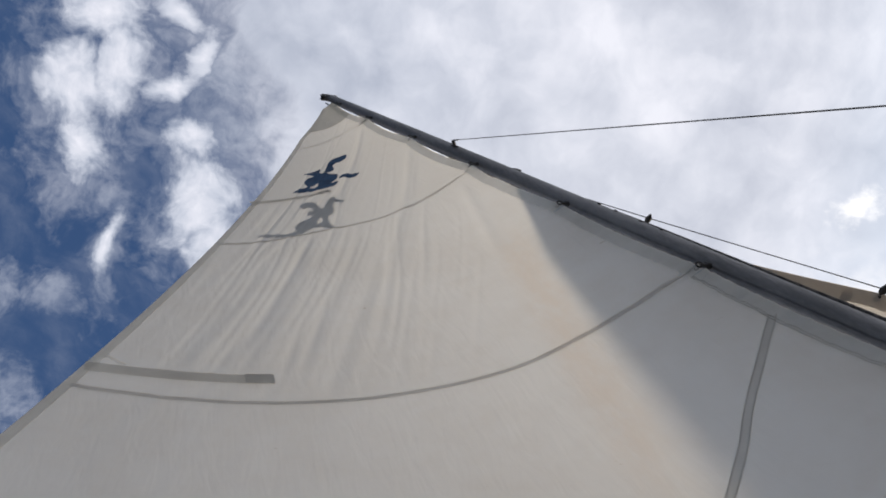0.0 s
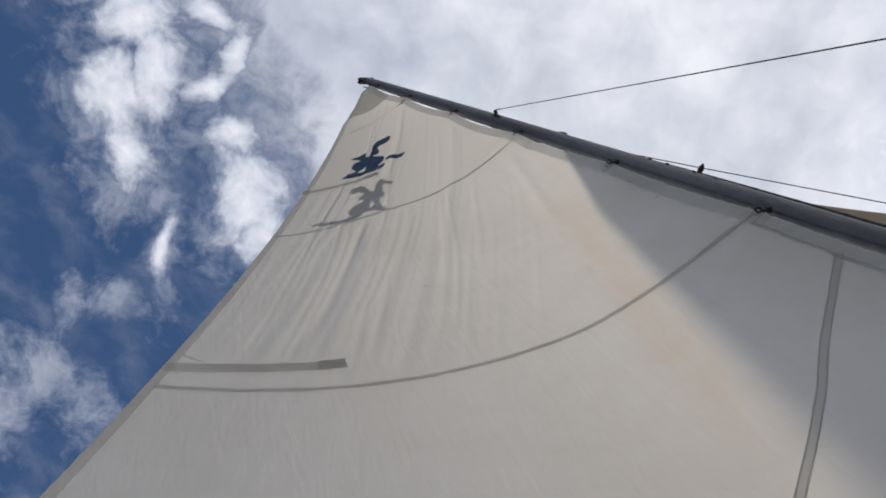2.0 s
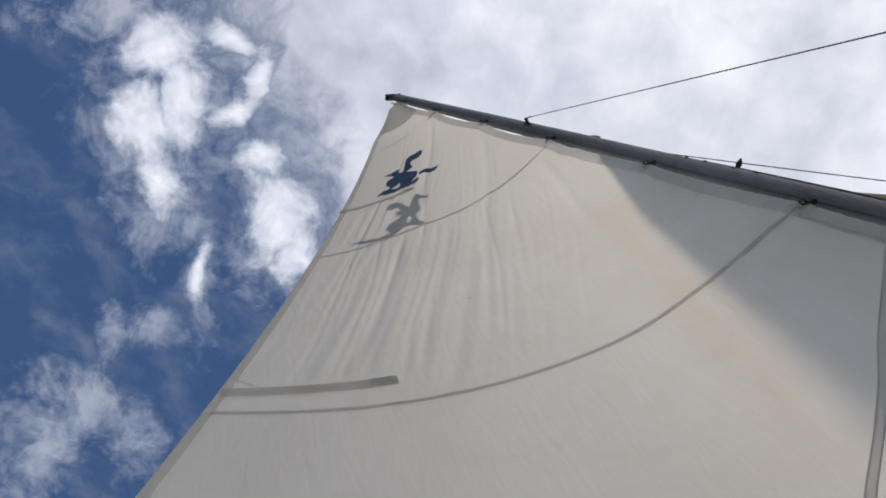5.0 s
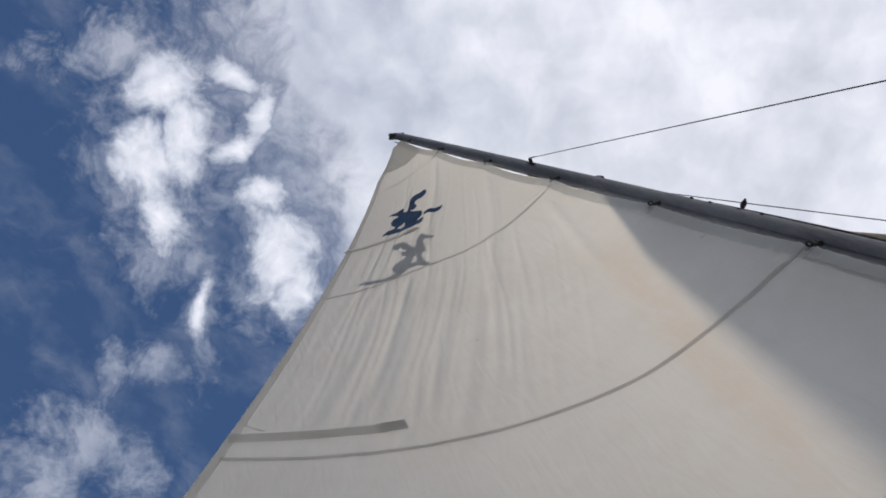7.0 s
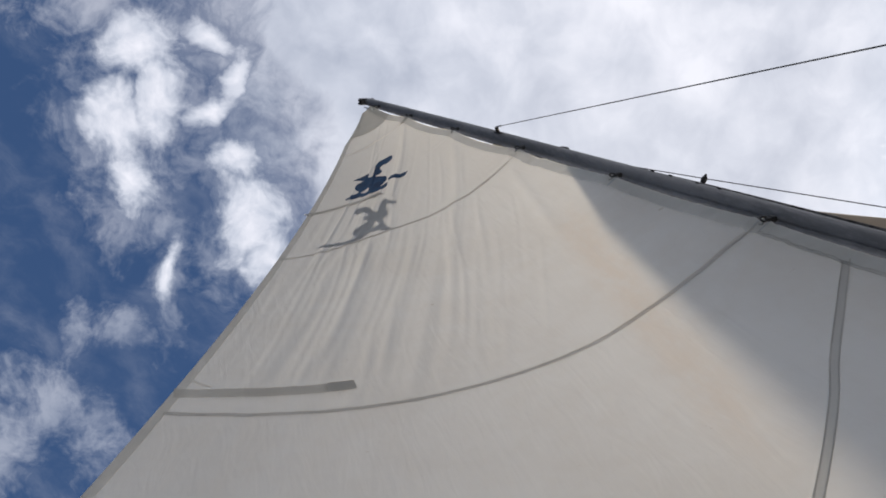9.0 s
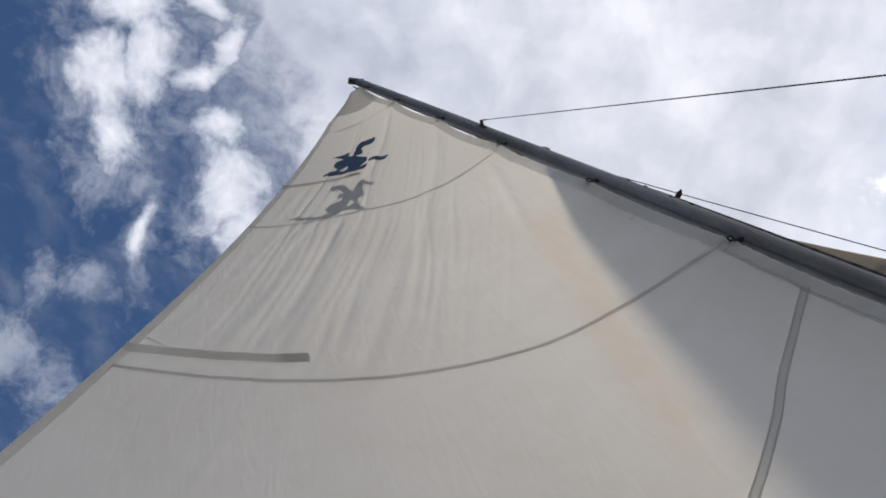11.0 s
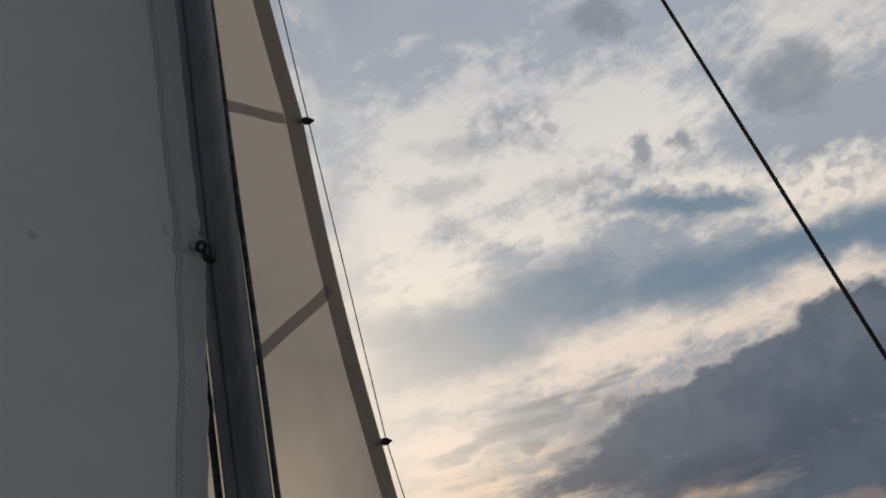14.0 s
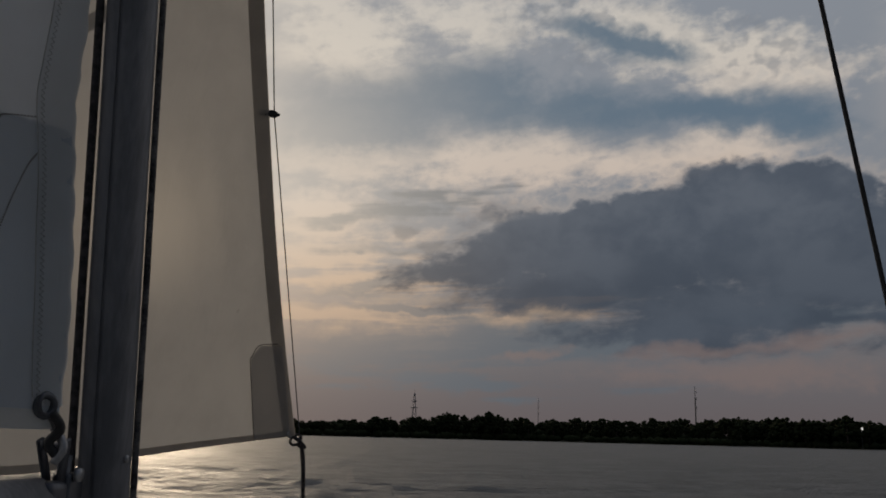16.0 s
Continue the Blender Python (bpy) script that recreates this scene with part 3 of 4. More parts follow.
def main_wrinkle(z, s):
    """Soft folds that run parallel to the leech above the lower batten, and puckers at the luff slides."""
    q = s + 0.42 * z
    wander = noise.noise(Vector((q * 2.0, z * 0.5, 3.0)))
    c = main_chord(z)
    u = min(max(s / c, 0), 1)
    fold = 0.0
    for freq, amp, shift in ((36.0, 0.75, 0.0), (61.0, 0.75, 1.7), (95.0, 0.42, 0.6), (13.0, 0.7, 0.6)):
        wave = math.sin(q * freq + 2.2 * wander + shift)
        fold += amp * (abs(wave) ** 2.6 * math.copysign(1, wave))
    rise = min(max((z - 2.75) / 0.25, 0), 1) * min(max((6.5 - z) / 2.0, 0), 1)
    patch = 0.35 + 0.65 * max(0.0, noise.noise(Vector((q * 1.3 + 7, z * 0.25, 0.0))) + 0.35)
    for zb, s0 in ((3.035, 1.3), (5.32, 0.6)):
        if s > s0:
            rise *= min(1.0, abs(z - zb) / 0.16)
    a = 0.0022 * fold * rise * patch * min(1.0, (1 - u) * 6) * min(1.0, max(0.0, (u - 0.2) / 0.35))
    if z < 2.95 and u > 0.5:
        a += 0.0005 * fold * (u - 0.5) * 2 * min(1.0, (1 - u) * 8)
    a += 0.009 * noise.noise(Vector((q * 1.1, z * 0.45, 9.0))) * min(1.0, u * 4)
    if z < 3.0 and s < 1.2:
        a += 0.010 * noise.noise(Vector((z * 8, s * 11, 2.0))) * math.exp(-s / 0.2) * min(1.0, s * 30)
        a += 0.028 * math.sin((s * 0.9 + z * 0.35) * 17 + 1.5 * noise.noise(Vector((z * 2, s * 2, 4.0)))) * math.exp(-(s + 0.6 * z) / 0.45) * min(1.0, s * 12)
    if z < 5.0 and s < 0.16:
        a += 0.0034 * math.sin(z * 92 + 2.4 * noise.noise(Vector((z * 5, 0.0, 6.0)))) * math.exp(-((s - 0.035) / 0.03) ** 2)
    for q0, low, high, wide, deep, k in CREASES:
        if low < z < high:
            d = (s + k * z - q0 - 0.012 * math.sin(z * 3 + q0 * 9)) / wide
            if -3 < d < 3:
                a += deep * math.exp(-d * d) * min(1.0, (z - low) / 0.3) * min(1.0, (high - z) / 0.3) * min(1.0, (1 - u) * 8)
    for zz in SLIDES[1:]:
        d2 = ((z - zz) / 0.05) ** 2
        if d2 < 9:
            a += 0.011 * math.exp(-d2 * (0.14 / (0.10 + s)) ** 0.5) * math.exp(-s / 0.09) * math.sin((z - zz) * 120 / (0.7 + 4 * s))
    return a


def main_normal(z, s):
    e = 0.01
    n = (main_flat(z + e, s) - main_flat(z - e, s)).cross(main_flat(z, s + e) - main_flat(z, s - e)).normalized()
    return n if n.x > 0 else -n


def main_place(z, s):
    return main_flat(z, s) + main_normal(z, s) * main_wrinkle(z, s)


def jib_chord(z):
    return 0.404 - 0.518 * (z - 3.6) if z > 3.6 else 0.404 + 0.38 * (3.6 - z)


def jib_place(z, s):
    c = 2.6 * (1 - z / 4.3) + 0.06
    u = s / max(c, 0.05)
    b = radians(20 + 12 * z / 4.3)
    belly = 0.09 * c * 4 * u * (1 - u) if c > 0.05 else 0.0
    ripple = 0.006 * noise.noise(Vector((z * 1.5, s * 3.0, 5.0))) * min(1, s * 6)
    ripple += 0.0045 * math.sin(s * 46 + 2.5 * noise.noise(Vector((z * 1.2, s * 2.0, 1.0)))) * min(1, s * 9) * math.exp(-s / 0.22) * max(0.0, 1 - z / 2.4)
    return stay(z) + Vector((-0.016, -0.006, 0)) + Vector((-math.sin(b), -math.cos(b), 0)) * s + Vector((-math.cos(b), math.sin(b), 0)) * (belly + ripple)


def jib_normal(z, s):
    e = 0.01
    n = (jib_place(z + e, s) - jib_place(z - e, s)).cross(jib_place(z, s + e) - jib_place(z, s - e)).normalized()
    return n if n.x > 0 else -n


def sheet(place, z_rows, edges, count):
    """A cloth surface between a leading and a trailing edge."""
    bm = bmesh.new()
    rows = []
    for z in z_rows:
        a, b = edges(z)
        rows.append([bm.verts.new(place(*((z, a + (b - a) * i / count) if not callable(z) else z(i / count)))) for i in range(count + 1)])
    for r, q in zip(rows, rows[1:]):
        for i in range(count):
            bm.faces.new((r[i], r[i + 1], q[i + 1], q[i]))
    return bm


# ---- water, shore and distance ----
def build_water():
    """One sheet: wind waves where the lake is near and ahead, running out to the far shore."""
    rnd = random.Random(5)
    trains = []
    for i in range(24):
        length = 0.36 * 1.085 ** i
        way = radians(rnd.gauss(78, 24))
        trains.append((2 * math.pi / length, math.cos(way), math.sin(way), 0.021 * length ** 0.7, rnd.uniform(0, 6.28)))

    def height(x, y, step):
        r = math.hypot(x, y)
        h = 0.0
        for k, cx, cy, amp, phase in trains:
            if step * k > 2.2:
                continue
            h += amp * math.sin(k * (x * cx + y * cy) + phase)
        puffs = 0.55 + 0.9 * noise.noise(Vector((x * 0.05, y * 0.13, 2.0)))
        return h * 0.84 * max(0.25, puffs) * min(1.0, max(0.0, (r - 6) / 5)) * min(1.0, max(0.0, (420 - r) / 250))

    az = [radians(-42 + 92 * i / 520) for i in range(521)]
    az += [radians(50 + 268 * i / 40) for i in range(1, 40)]
    radii = [0.5, 4.0, 8.0]
    while radii[-1] < 430:
        radii.append(radii[-1] * 1.0145)
    radii += [560, 700, 1100, 2000, 4300]
    verts, faces = [(0.0, 0.0, 0.0)], []
    n = len(az)
    for q, r in enumerate(radii):
        for i, a in enumerate(az):
            x, y = r * math.sin(a), r * math.cos(a)
            fine = 2 < q and r < 430 and 2 < i < 519
            verts.append((x, y, height(x, y, r * 0.009) if fine else 0.0))
    for i in range(n):
        faces.append((0, 1 + (i + 1) % n, 1 + i))
    for q in range(len(radii) - 1):
        a = 1 + q * n
        for i in range(n):
            j = (i + 1) % n
            faces.append((a + i, a + j, a + n + j, a + n + i))
    me = bpy.data.meshes.new("water")
    me.from_pydata(verts, [], faces)
    me.materials.append(WATER)
    me.shade_smooth()
    tagged(new("water", me), "rippled grey lake water at dusk reaching the far shore", "water", kind="structure")


SHORE = 620.0


def shore_place(az, extra=0.0):
    r = SHORE + 12 * math.sin(az * 3.1) + extra
    return Vector((r * math.sin(az), r * math.cos(az), 0))


def build_shore():
    bm = bmesh.new()
    rows = []
    for i in range(181):
        az = -math.pi + 2 * math.pi * i / 180
        rows.append([bm.verts.new(shore_place(az, e) + Vector((0, 0, h))) for e, h in ((-6, -0.5), (0, 0.5), (10, 1.4), (120, 2.2), (420, 2.5), (430, -1.0))])
    for a, b in zip(rows, rows[1:]):
        for j in range(5):
            bm.faces.new((a[j], b[j], b[j + 1], a[j + 1]))
    tagged(part("ground", bm, SOIL), "low dark wooded bank along the far side of the lake", "shore", kind="structure")


def build_woods():
    """The far belt of trees: trunks and crowns of many uneven clumps."""
    rnd = random.Random(11)
    ball = bmesh.new()
    bmesh.ops.create_icosphere(ball, subdivisions=1, radius=1.0)
    ball_v = [v.co.copy() for v in ball.verts]
    ball_f = [[v.index for v in f.verts] for f in ball.faces]
    ball.free()
    verts, faces, trunk_v, trunk_f = [], [], [], []

    def clump(c, rx, rz):
        base = len(verts)
        for v in ball_v:
            k = 0.8 + 0.4 * rnd.random()
            verts.append((c.x + v.x * rx * k, c.y + v.y * rx * k, c.z + v.z * rz * k))
        faces.extend([[base + i for i in f] for f in ball_f])

    def tree(p, h):
        base = len(trunk_v)
        for zz, r in ((0.0, 0.028 * h), (0.75 * h, 0.012 * h)):
            for j in range(5):
                a = j * 2 * math.pi / 5
                trunk_v.append((p.x + r * math.cos(a), p.y + r * math.sin(a), p.z + zz))
        for j in range(5):
            trunk_f.append([base + j, base + (j + 1) % 5, base + 5 + (j + 1) % 5, base + 5 + j])
        wide = h * rnd.uniform(0.42, 0.62)
        for _ in range(rnd.randint(80, 95)):
            u = math.sqrt(rnd.random())
            a = rnd.uniform(0, 2 * math.pi)
            dome = math.sqrt(max(0.0, 1 - u * u))
            r = h * rnd.uniform(0.045, 0.09)
            rise = 0.22 + (0.70 * dome) * (0.35 + 0.65 * rnd.random() ** 0.5)
            clump(p + Vector((wide * u * math.cos(a), wide * u * math.sin(a), h * rise)), r, r * rnd.uniform(0.75, 1.0))

    for i in range(330):
        az = radians(-46 + 92 * (i + rnd.random()) / 330)
        deg = math.degrees(az)
        h = 11.5 + 0.27 * (deg + 10) + 6.5 * math.exp(-((deg - 1.4) / 2.2) ** 2) + 2.2 * math.exp(-((deg - 24) / 4.0) ** 2)
        h = min(max(h, 9.5), 19.5) * rnd.uniform(0.80, 1.06) * (1.0 + 0.34 * noise.noise(Vector((deg * 0.9, 3.0, 0.0))) + 0.16 * noise.noise(Vector((deg * 2.7, 8.0, 0.0))))
        tree(shore_place(az, rnd.uniform(4, 70)) + Vector((0, 0, 0.9)), h)
    for i in range(90):
        az = radians(46 + 268 * (i + rnd.random()) / 90)
        tree(shore_place(az, rnd.uniform(6, 50)) + Vector((0, 0, 0.9)), rnd.uniform(10, 16))
    for i in range(1100):
        az = radians(-50 + 100 * (i + rnd.random()) / 1100)
        r = rnd.uniform(3.2, 4.8)
        clump(shore_place(az, rnd.uniform(18, 60)) + Vector((0, 0, rnd.uniform(2.5, 6.0))), r, r)
    for i in range(1300):
        az = radians(-50 + 100 * rnd.random())
        r = rnd.uniform(1.6, 3.4)
        clump(shore_place(az, rnd.uniform(0, 8)) + Vector((0, 0, 0.6 + r * 0.6)), r, r * 0.8)
    woods = thing("far_woods", "dark dense belt of leafy trees along the far shore", "trees", kind="stuff")
    me = bpy.data.meshes.new("crowns")
    me.from_pydata(verts, [], faces)
    me.materials.append(LEAVES)
    me.shade_smooth()
    crowns = new("crowns", me)
    crowns.parent = woods
    me = bpy.data.meshes.new("trunks")
    me.from_pydata(trunk_v, [], trunk_f)
    me.materials.append(BARK)
    trunks = new("trunks", me)
    trunks.parent = woods


def build_pylon(name, az, dist, height, foot, label):
    """A lattice tower with cross-arms."""
    a = radians(az)
    base = Vector((dist * math.sin(a), dist * math.cos(a), 2.0))
    top = thing(name, label, "tower", at=base)
    levels = 7

    def corner(i, k):
        w = foot * (1 - 0.86 * k / levels)
        return Vector((w / 2 * (1 if i in (0, 3) else -1), w / 2 * (1 if i < 2 else -1), height * k / levels))

    for i in range(4):
        part("leg", tube([corner(i, 0), corner(i, levels)], 0.34, 6), LATTICE, top)
        for k in range(levels):
            j = (i + 1) % 4
            part("brace", tube([corner(i, k), corner(j, k + 1)], 0.20, 5), LATTICE, top)
    for k, w in ((4.6, 0.17), (5.7, 0.13)):
        part("cross_arm", tube([Vector((-height * w / 2, 0, height * k / levels)), Vector((height * w / 2, 0, height * k / levels))], 0.36, 6), LATTICE, top)
    part("spike", tube([Vector((0, 0, height * 0.98)), Vector((0, 0, height * 1.08))], 0.12, 6), LATTICE, top)


def build_radio_mast(name, az, dist, height, radius, label):
    a = radians(az)
    base = Vector((dist * math.sin(a), dist * math.cos(a), 2.0))
    top = thing(name, label, "mast", at=base)
    part("pole", tube([Vector((0, 0, 0)), Vector((0, 0, height * 0.8)), Vector((0, 0, height * 0.8 + 0.01))], radius, 8), LATTICE, top)
    part("upper_pole", tube([Vector((0, 0, height * 0.8)), Vector((0, 0, height))], radius * 0.55, 8), LATTICE, top)
    for k in (0.62, 0.78, 0.9):
        part("antenna", tube([Vector((radius + 0.5, 0, height * k - 1.3)), Vector((radius + 0.5, 0, height * k + 1.3))], 0.22, 6), LATTICE, top)
        part("bracket", tube([Vector((0, 0, height * k)), Vector((radius + 0.5, 0, height * k))], 0.08, 5), LATTICE, top)


def build_shore_lamp():
    a = radians(25.6)
    p = shore_place(a, -1.5) + Vector((0, 0, 0.2))
    top = thing("lamp_post", "tall grey lamp post with a lit white lamp on the shore", "lamp post", at=p)
    part("post", tube([Vector((0, 0, 0)), Vector((0, 0, 13.4))], 0.12, 8, taper=lambda t: 1 - 0.4 * t), LATTICE, top)
    part("arm", tube([Vector((0, 0, 13.3)), Vector((0, -0.9, 13.7))], 0.07, 6), LATTICE, top)
    part("lamp_head", block((1.0, 0.8, 1.6), Matrix.Translation((0, -1.1, 13.1)), 0.12), GLOW, top, "glowing white lamp head")


build_water()
build_shore()
build_woods()
build_pylon("power_pylon", -1.80, 880, 42.0, 6.5, "grey steel lattice pylon rising above the far trees")
build_radio_mast("radio_mast", 16.21, 760, 46.0, 0.55, "slim grey radio mast with antennas behind the far trees")
build_radio_mast("chimney_mast", 6.3, 960, 44.0, 0.32, "faint distant pole mast behind the far trees")
build_shore_lamp()


# ---- the boat ----
def build_hull():
    """A small open keelboat's plain hull and deck, under the camera's view."""
    top = thing("sailboat_hull", "plain white sailing boat hull with pale deck under the mast", "boat", at=(0, 0, 0))
    mid = LUFF.x + 0.014
    rows = []
    bm = bmesh.new()
    stations = 22
    for i in range(stations + 1):
        t = i / stations
        y = -3.0 + 6.9 * t
        half = 1.12 * (1 - max(0, (t - 0.42) / 0.58) ** 2.1) * (0.86 + 0.14 * min(1, t * 3.0)) + 0.012
        sheer = 0.66 + 0.10 * t * t
        keel = -0.35 + 0.33 * max(0, (t - 0.55) / 0.45) ** 2
        row = []
        for j in range(13):
            a = math.pi * j / 12
            row.append(bm.verts.new((mid - half * math.cos(a) * (1 if abs(math.cos(a)) > 0.98 else 0.96), y, sheer + (keel - sheer) * math.sin(a) ** 0.7)))
        rows.append(row)
    for r, q in zip(rows, rows[1:]):
        for j in range(12):
            bm.faces.new((r[j], r[j + 1], q[j + 1], q[j]))
    bm.faces.new(rows[0])
    bm.faces.new(list(reversed(rows[-1])))
    part("hull_shell", bm, GEL, top)
    bm = bmesh.new()
    rows = []
    for i in range(stations + 1):
        t = i / stations
        y = -3.0 + 6.9 * t
        half = 1.12 * (1 - max(0, (t - 0.42) / 0.58) ** 2.1) * (0.86 + 0.14 * min(1, t * 3.0)) + 0.012
        sheer = 0.66 + 0.10 * t * t
        rows.append([bm.verts.new((mid + half * k, y, sheer + 0.004 + 0.03 * (1 - k * k))) for k in (-1, -0.5, 0, 0.5, 1)])
    for r, q in zip(rows, rows[1:]):
        for j in range(4):
            bm.faces.new((r[j], r[j + 1], q[j + 1], q[j]))
    part("deck", bm, DECK, top, "pale non-slip deck")
    for side in (-1, 1):
        pts = []
        for i in range(stations + 1):
            t = i / stations
            half = 1.12 * (1 - max(0, (t - 0.42) / 0.58) ** 2.1) * (0.86 + 0.14 * min(1, t * 3.0)) + 0.012
            pts.append(Vector((mid + side * half, -3.0 + 6.9 * t, 0.67 + 0.10 * t * t)))
        part("rubbing_strake", tube(pts, 0.022, 8), BLACK, top)


build_hull()


def build_mast():
    top = thing("mast", "grey anodised aluminium mast with oval section, streaked and worn", "mast", at=mast_mid(-0.9))
    base = mast_mid(-0.9)
    bm = bmesh.new()
    rings = []
    zs = [-0.9 + (8.16 + 0.9) * i / 60 for i in range(61)]
    # oval with a slot for the slides in its after face
    half_slot, deep = 0.0028, 0.0035
    outline = [(half_slot, -0.0468), (half_slot, -0.0468 + deep), (-half_slot, -0.0468 + deep), (-half_slot, -0.0468)]
    for j in range(1, 36):
        a = radians(-90 - 360 * j / 36)
        cx, cy = math.cos(a), math.sin(a)
        outline.append((0.036 * math.copysign(abs(cx) ** 0.9, cx), 0.047 * math.copysign(abs(cy) ** 0.9, cy)))
    outline.reverse()
    count = len(outline)
    for z in zs:
        k = 1.0 - 0.22 * max(0, (z - 5.6) / 3.2) ** 1.3
        rings.append([bm.verts.new(mast_mid(z) + Vector((k * x, k * y, 0)) - base) for x, y in outline])
    for r, q in zip(rings, rings[1:]):
        for j in range(count):
            face = bm.faces.new((r[j], r[(j + 1) % count], q[(j + 1) % count], q[j]))
            if j >= count - 4 and j < count - 1:
                for edge in face.edges:
                    edge.smooth = False
    bm.faces.new(list(reversed(rings[0])))
    bm.faces.new(rings[-1])
    part("mast_tube", bm, ALU, top)
    # head crane with its sheave
    tip = mast_mid(8.16) - base
    bm = block((0.060, 0.135, 0.018), Matrix.Translation(tip + Vector((0, -0.022, 0.006))), 0.005)
    for side in (-1, 1):
        block((0.006, 0.05, 0.05), Matrix.Translation(tip + Vector((side * 0.016, -0.075, -0.018))), 0.002, bm)
    part("mast_crane", bm, ALU, top, "grey crane at the masthead")
    part("sheave", tube([tip + Vector((-0.013, -0.078, -0.028)), tip + Vector((0.013, -0.078, -0.028))], 0.018, 16), BLACK, top)
    # shroud tangs, forestay tang, rivets
    for side in (-1, 1):
        p = mast_mid(5.21) + Vector((side * 0.037, -0.02, 0)) - base
        bm = block((0.006, 0.03, 0.09), Matrix.Translation(p), 0.002)
        tube([p + Vector((-side * 0.01, 0, 0.03)), p + Vector((side * 0.012, 0, 0.03))], 0.007, 8, bm=bm)
        part("shroud_tang", bm, BLACK, top)
        tube_pts = [p + Vector((side * 0.004, 0, -0.005)), p + Vector((side * 0.028, -0.016, -0.022))]
        part("tang_toggle", tube(tube_pts, 0.010, 8), BLACK, top)
    p = mast_mid(4.14) + Vector((0, 0.06, 0)) - base
    part("stay_tang", block((0.012, 0.05, 0.08), Matrix.Translation(p), 0.003), STEEL, top)
    p = mast_mid(4.55) + Vector((0.02, 0.055, 0)) - base
    bm = block((0.02, 0.03, 0.06), Matrix.Translation(p), 0.004)
    part("halyard_block", bm, BLACK, top)
    for z in (3.25, 3.38, 3.555, 3.68):
        p = mast_mid(z) + Vector((0.0350, 0.004, 0)) - base
        part("rivet", tube([p, p + Vector((0.006, 0.002, 0))], 0.008, 8), BLACK, top)
    p = mast_mid(-0.055) + Vector((0.035, -0.012, 0)) - base
    part("rivet", tube([p, p + Vector((0.004, 0, 0))], 0.006, 8), STEEL, top)


build_mast()


def wire(name, a, b, radius, label, group="", mids=()):
    a, b = Vector(a), Vector(b)
    top = thing(name, label, "rigging", group, at=a)
    d = b - a
    u = d.normalized()
    part("wire", tube([Vector((0, 0, 0)), *[Vector(p) - a for p in mids or [a + d * 0.5]], d], radius, 8), WIRE, top)
    part("end_swage", tube([d - u * 0.09, d], radius * 2.1, 8), STEEL, top)
    bm = tube([Vector((0, 0, 0)), u * 0.20], radius * 2.6, 8)
    part("turnbuckle", bm, STEEL, top)
    return top


def down_to(a, b, z):
    """The line from a through b, carried on to the height z."""
    a, b = Vector(a), Vector(b)
    return a + (b - a) * ((a.z - z) / (a.z - b.z))


HOUND = Vector((-0.390, 0.563, EYE + 5.188))
wire("shroud", down_to(HOUND, (0.378, 0.693, EYE), 0.70), HOUND, 0.0021, "dark twisted steel wire shroud from mast to the side deck")
wire("forestay", stay(-0.82), mast_mid(4.30) + Vector((0, 0.06, 0)), 0.0022, "thin steel wire forestay from mast to the bow",
     mids=[stay(z) for z in (0.0, 0.5, *HANKS[::-1])])


def rope(name, points, radius, mat, label, wobble=0.0):
    pts = [Vector(p) for p in points]
    top = thing(name, label, "rope", at=pts[0])
    fine = spline([p - pts[0] for p in pts], 60)
    fine = [p + Vector((wobble * noise.noise(p * 3.1), wobble * noise.noise(p * 2.7 + Vector((4, 4, 4))), 0)) for p in fine]
    part("line", tube(fine, radius, 8), mat, top)
    return top


rope("main_halyard", [mast_mid(8.12) + Vector((-0.004, -0.075, 0)), mast_mid(7.4) + Vector((-0.034, -0.006, 0)), mast_mid(5.0) + Vector((-0.041, 0.006, 0)), mast_mid(2.0) + Vector((-0.042, 0.0, 0)),
                      mast_mid(0.95) + Vector((-0.041, -0.026, 0)), mast_mid(0.45) + Vector((-0.038, -0.034, 0)), mast_mid(0.0) + Vector((-0.039, -0.034, 0)), mast_mid(-0.75) + Vector((-0.041, -0.034, 0))],
     0.0068, ROPE, "dark braided halyard running down beside the mast")
rope("jib_halyard", [mast_mid(3.95) + Vector((0.012, 0.055, 0)), mast_mid(3.4) + Vector((0.028, 0.036, 0)), mast_mid(2.6) + Vector((0.034, 0.028, 0)), mast_mid(1.2) + Vector((0.036, 0.026, 0)), mast_mid(-0.75) + Vector((0.037, 0.024, 0))],
     0.0055, ROPE_FLECK, "dark flecked halyard lying along the mast", 0.001)


# ---- mainsail ----
def main_edges(z):
    scallop = 0.004
    for a, b in zip(SLIDES, SLIDES[1:]):
        if b <= z <= a:
            k = 0.021 if z > 4.5 else (0.012 if z > 1.97 else 0.004)
            scallop += k * math.sin(math.pi * (z - b) / (a - b))
    if z < 0.95:
        scallop += 0.047 * min(1.0, (0.95 - z) / 0.5)
    return scallop, main_chord(z)


def main_ribbon(curve, width, lift=0.003, count=60, across=2):
    return ribbon(main_place, main_normal, curve, width, lift, count, across)


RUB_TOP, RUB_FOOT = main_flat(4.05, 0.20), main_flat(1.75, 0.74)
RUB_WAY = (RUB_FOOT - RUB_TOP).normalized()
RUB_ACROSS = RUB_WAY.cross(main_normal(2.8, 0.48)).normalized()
CLOTH = sailcloth("main_sailcloth", (0.668, 0.718, 0.772), (0.62, 0.655, 0.69), 0.57, (RUB_TOP, RUB_WAY, RUB_ACROSS, (RUB_FOOT - RUB_TOP).length), head_dimming=(EYE + 3.2, EYE + 6.0))


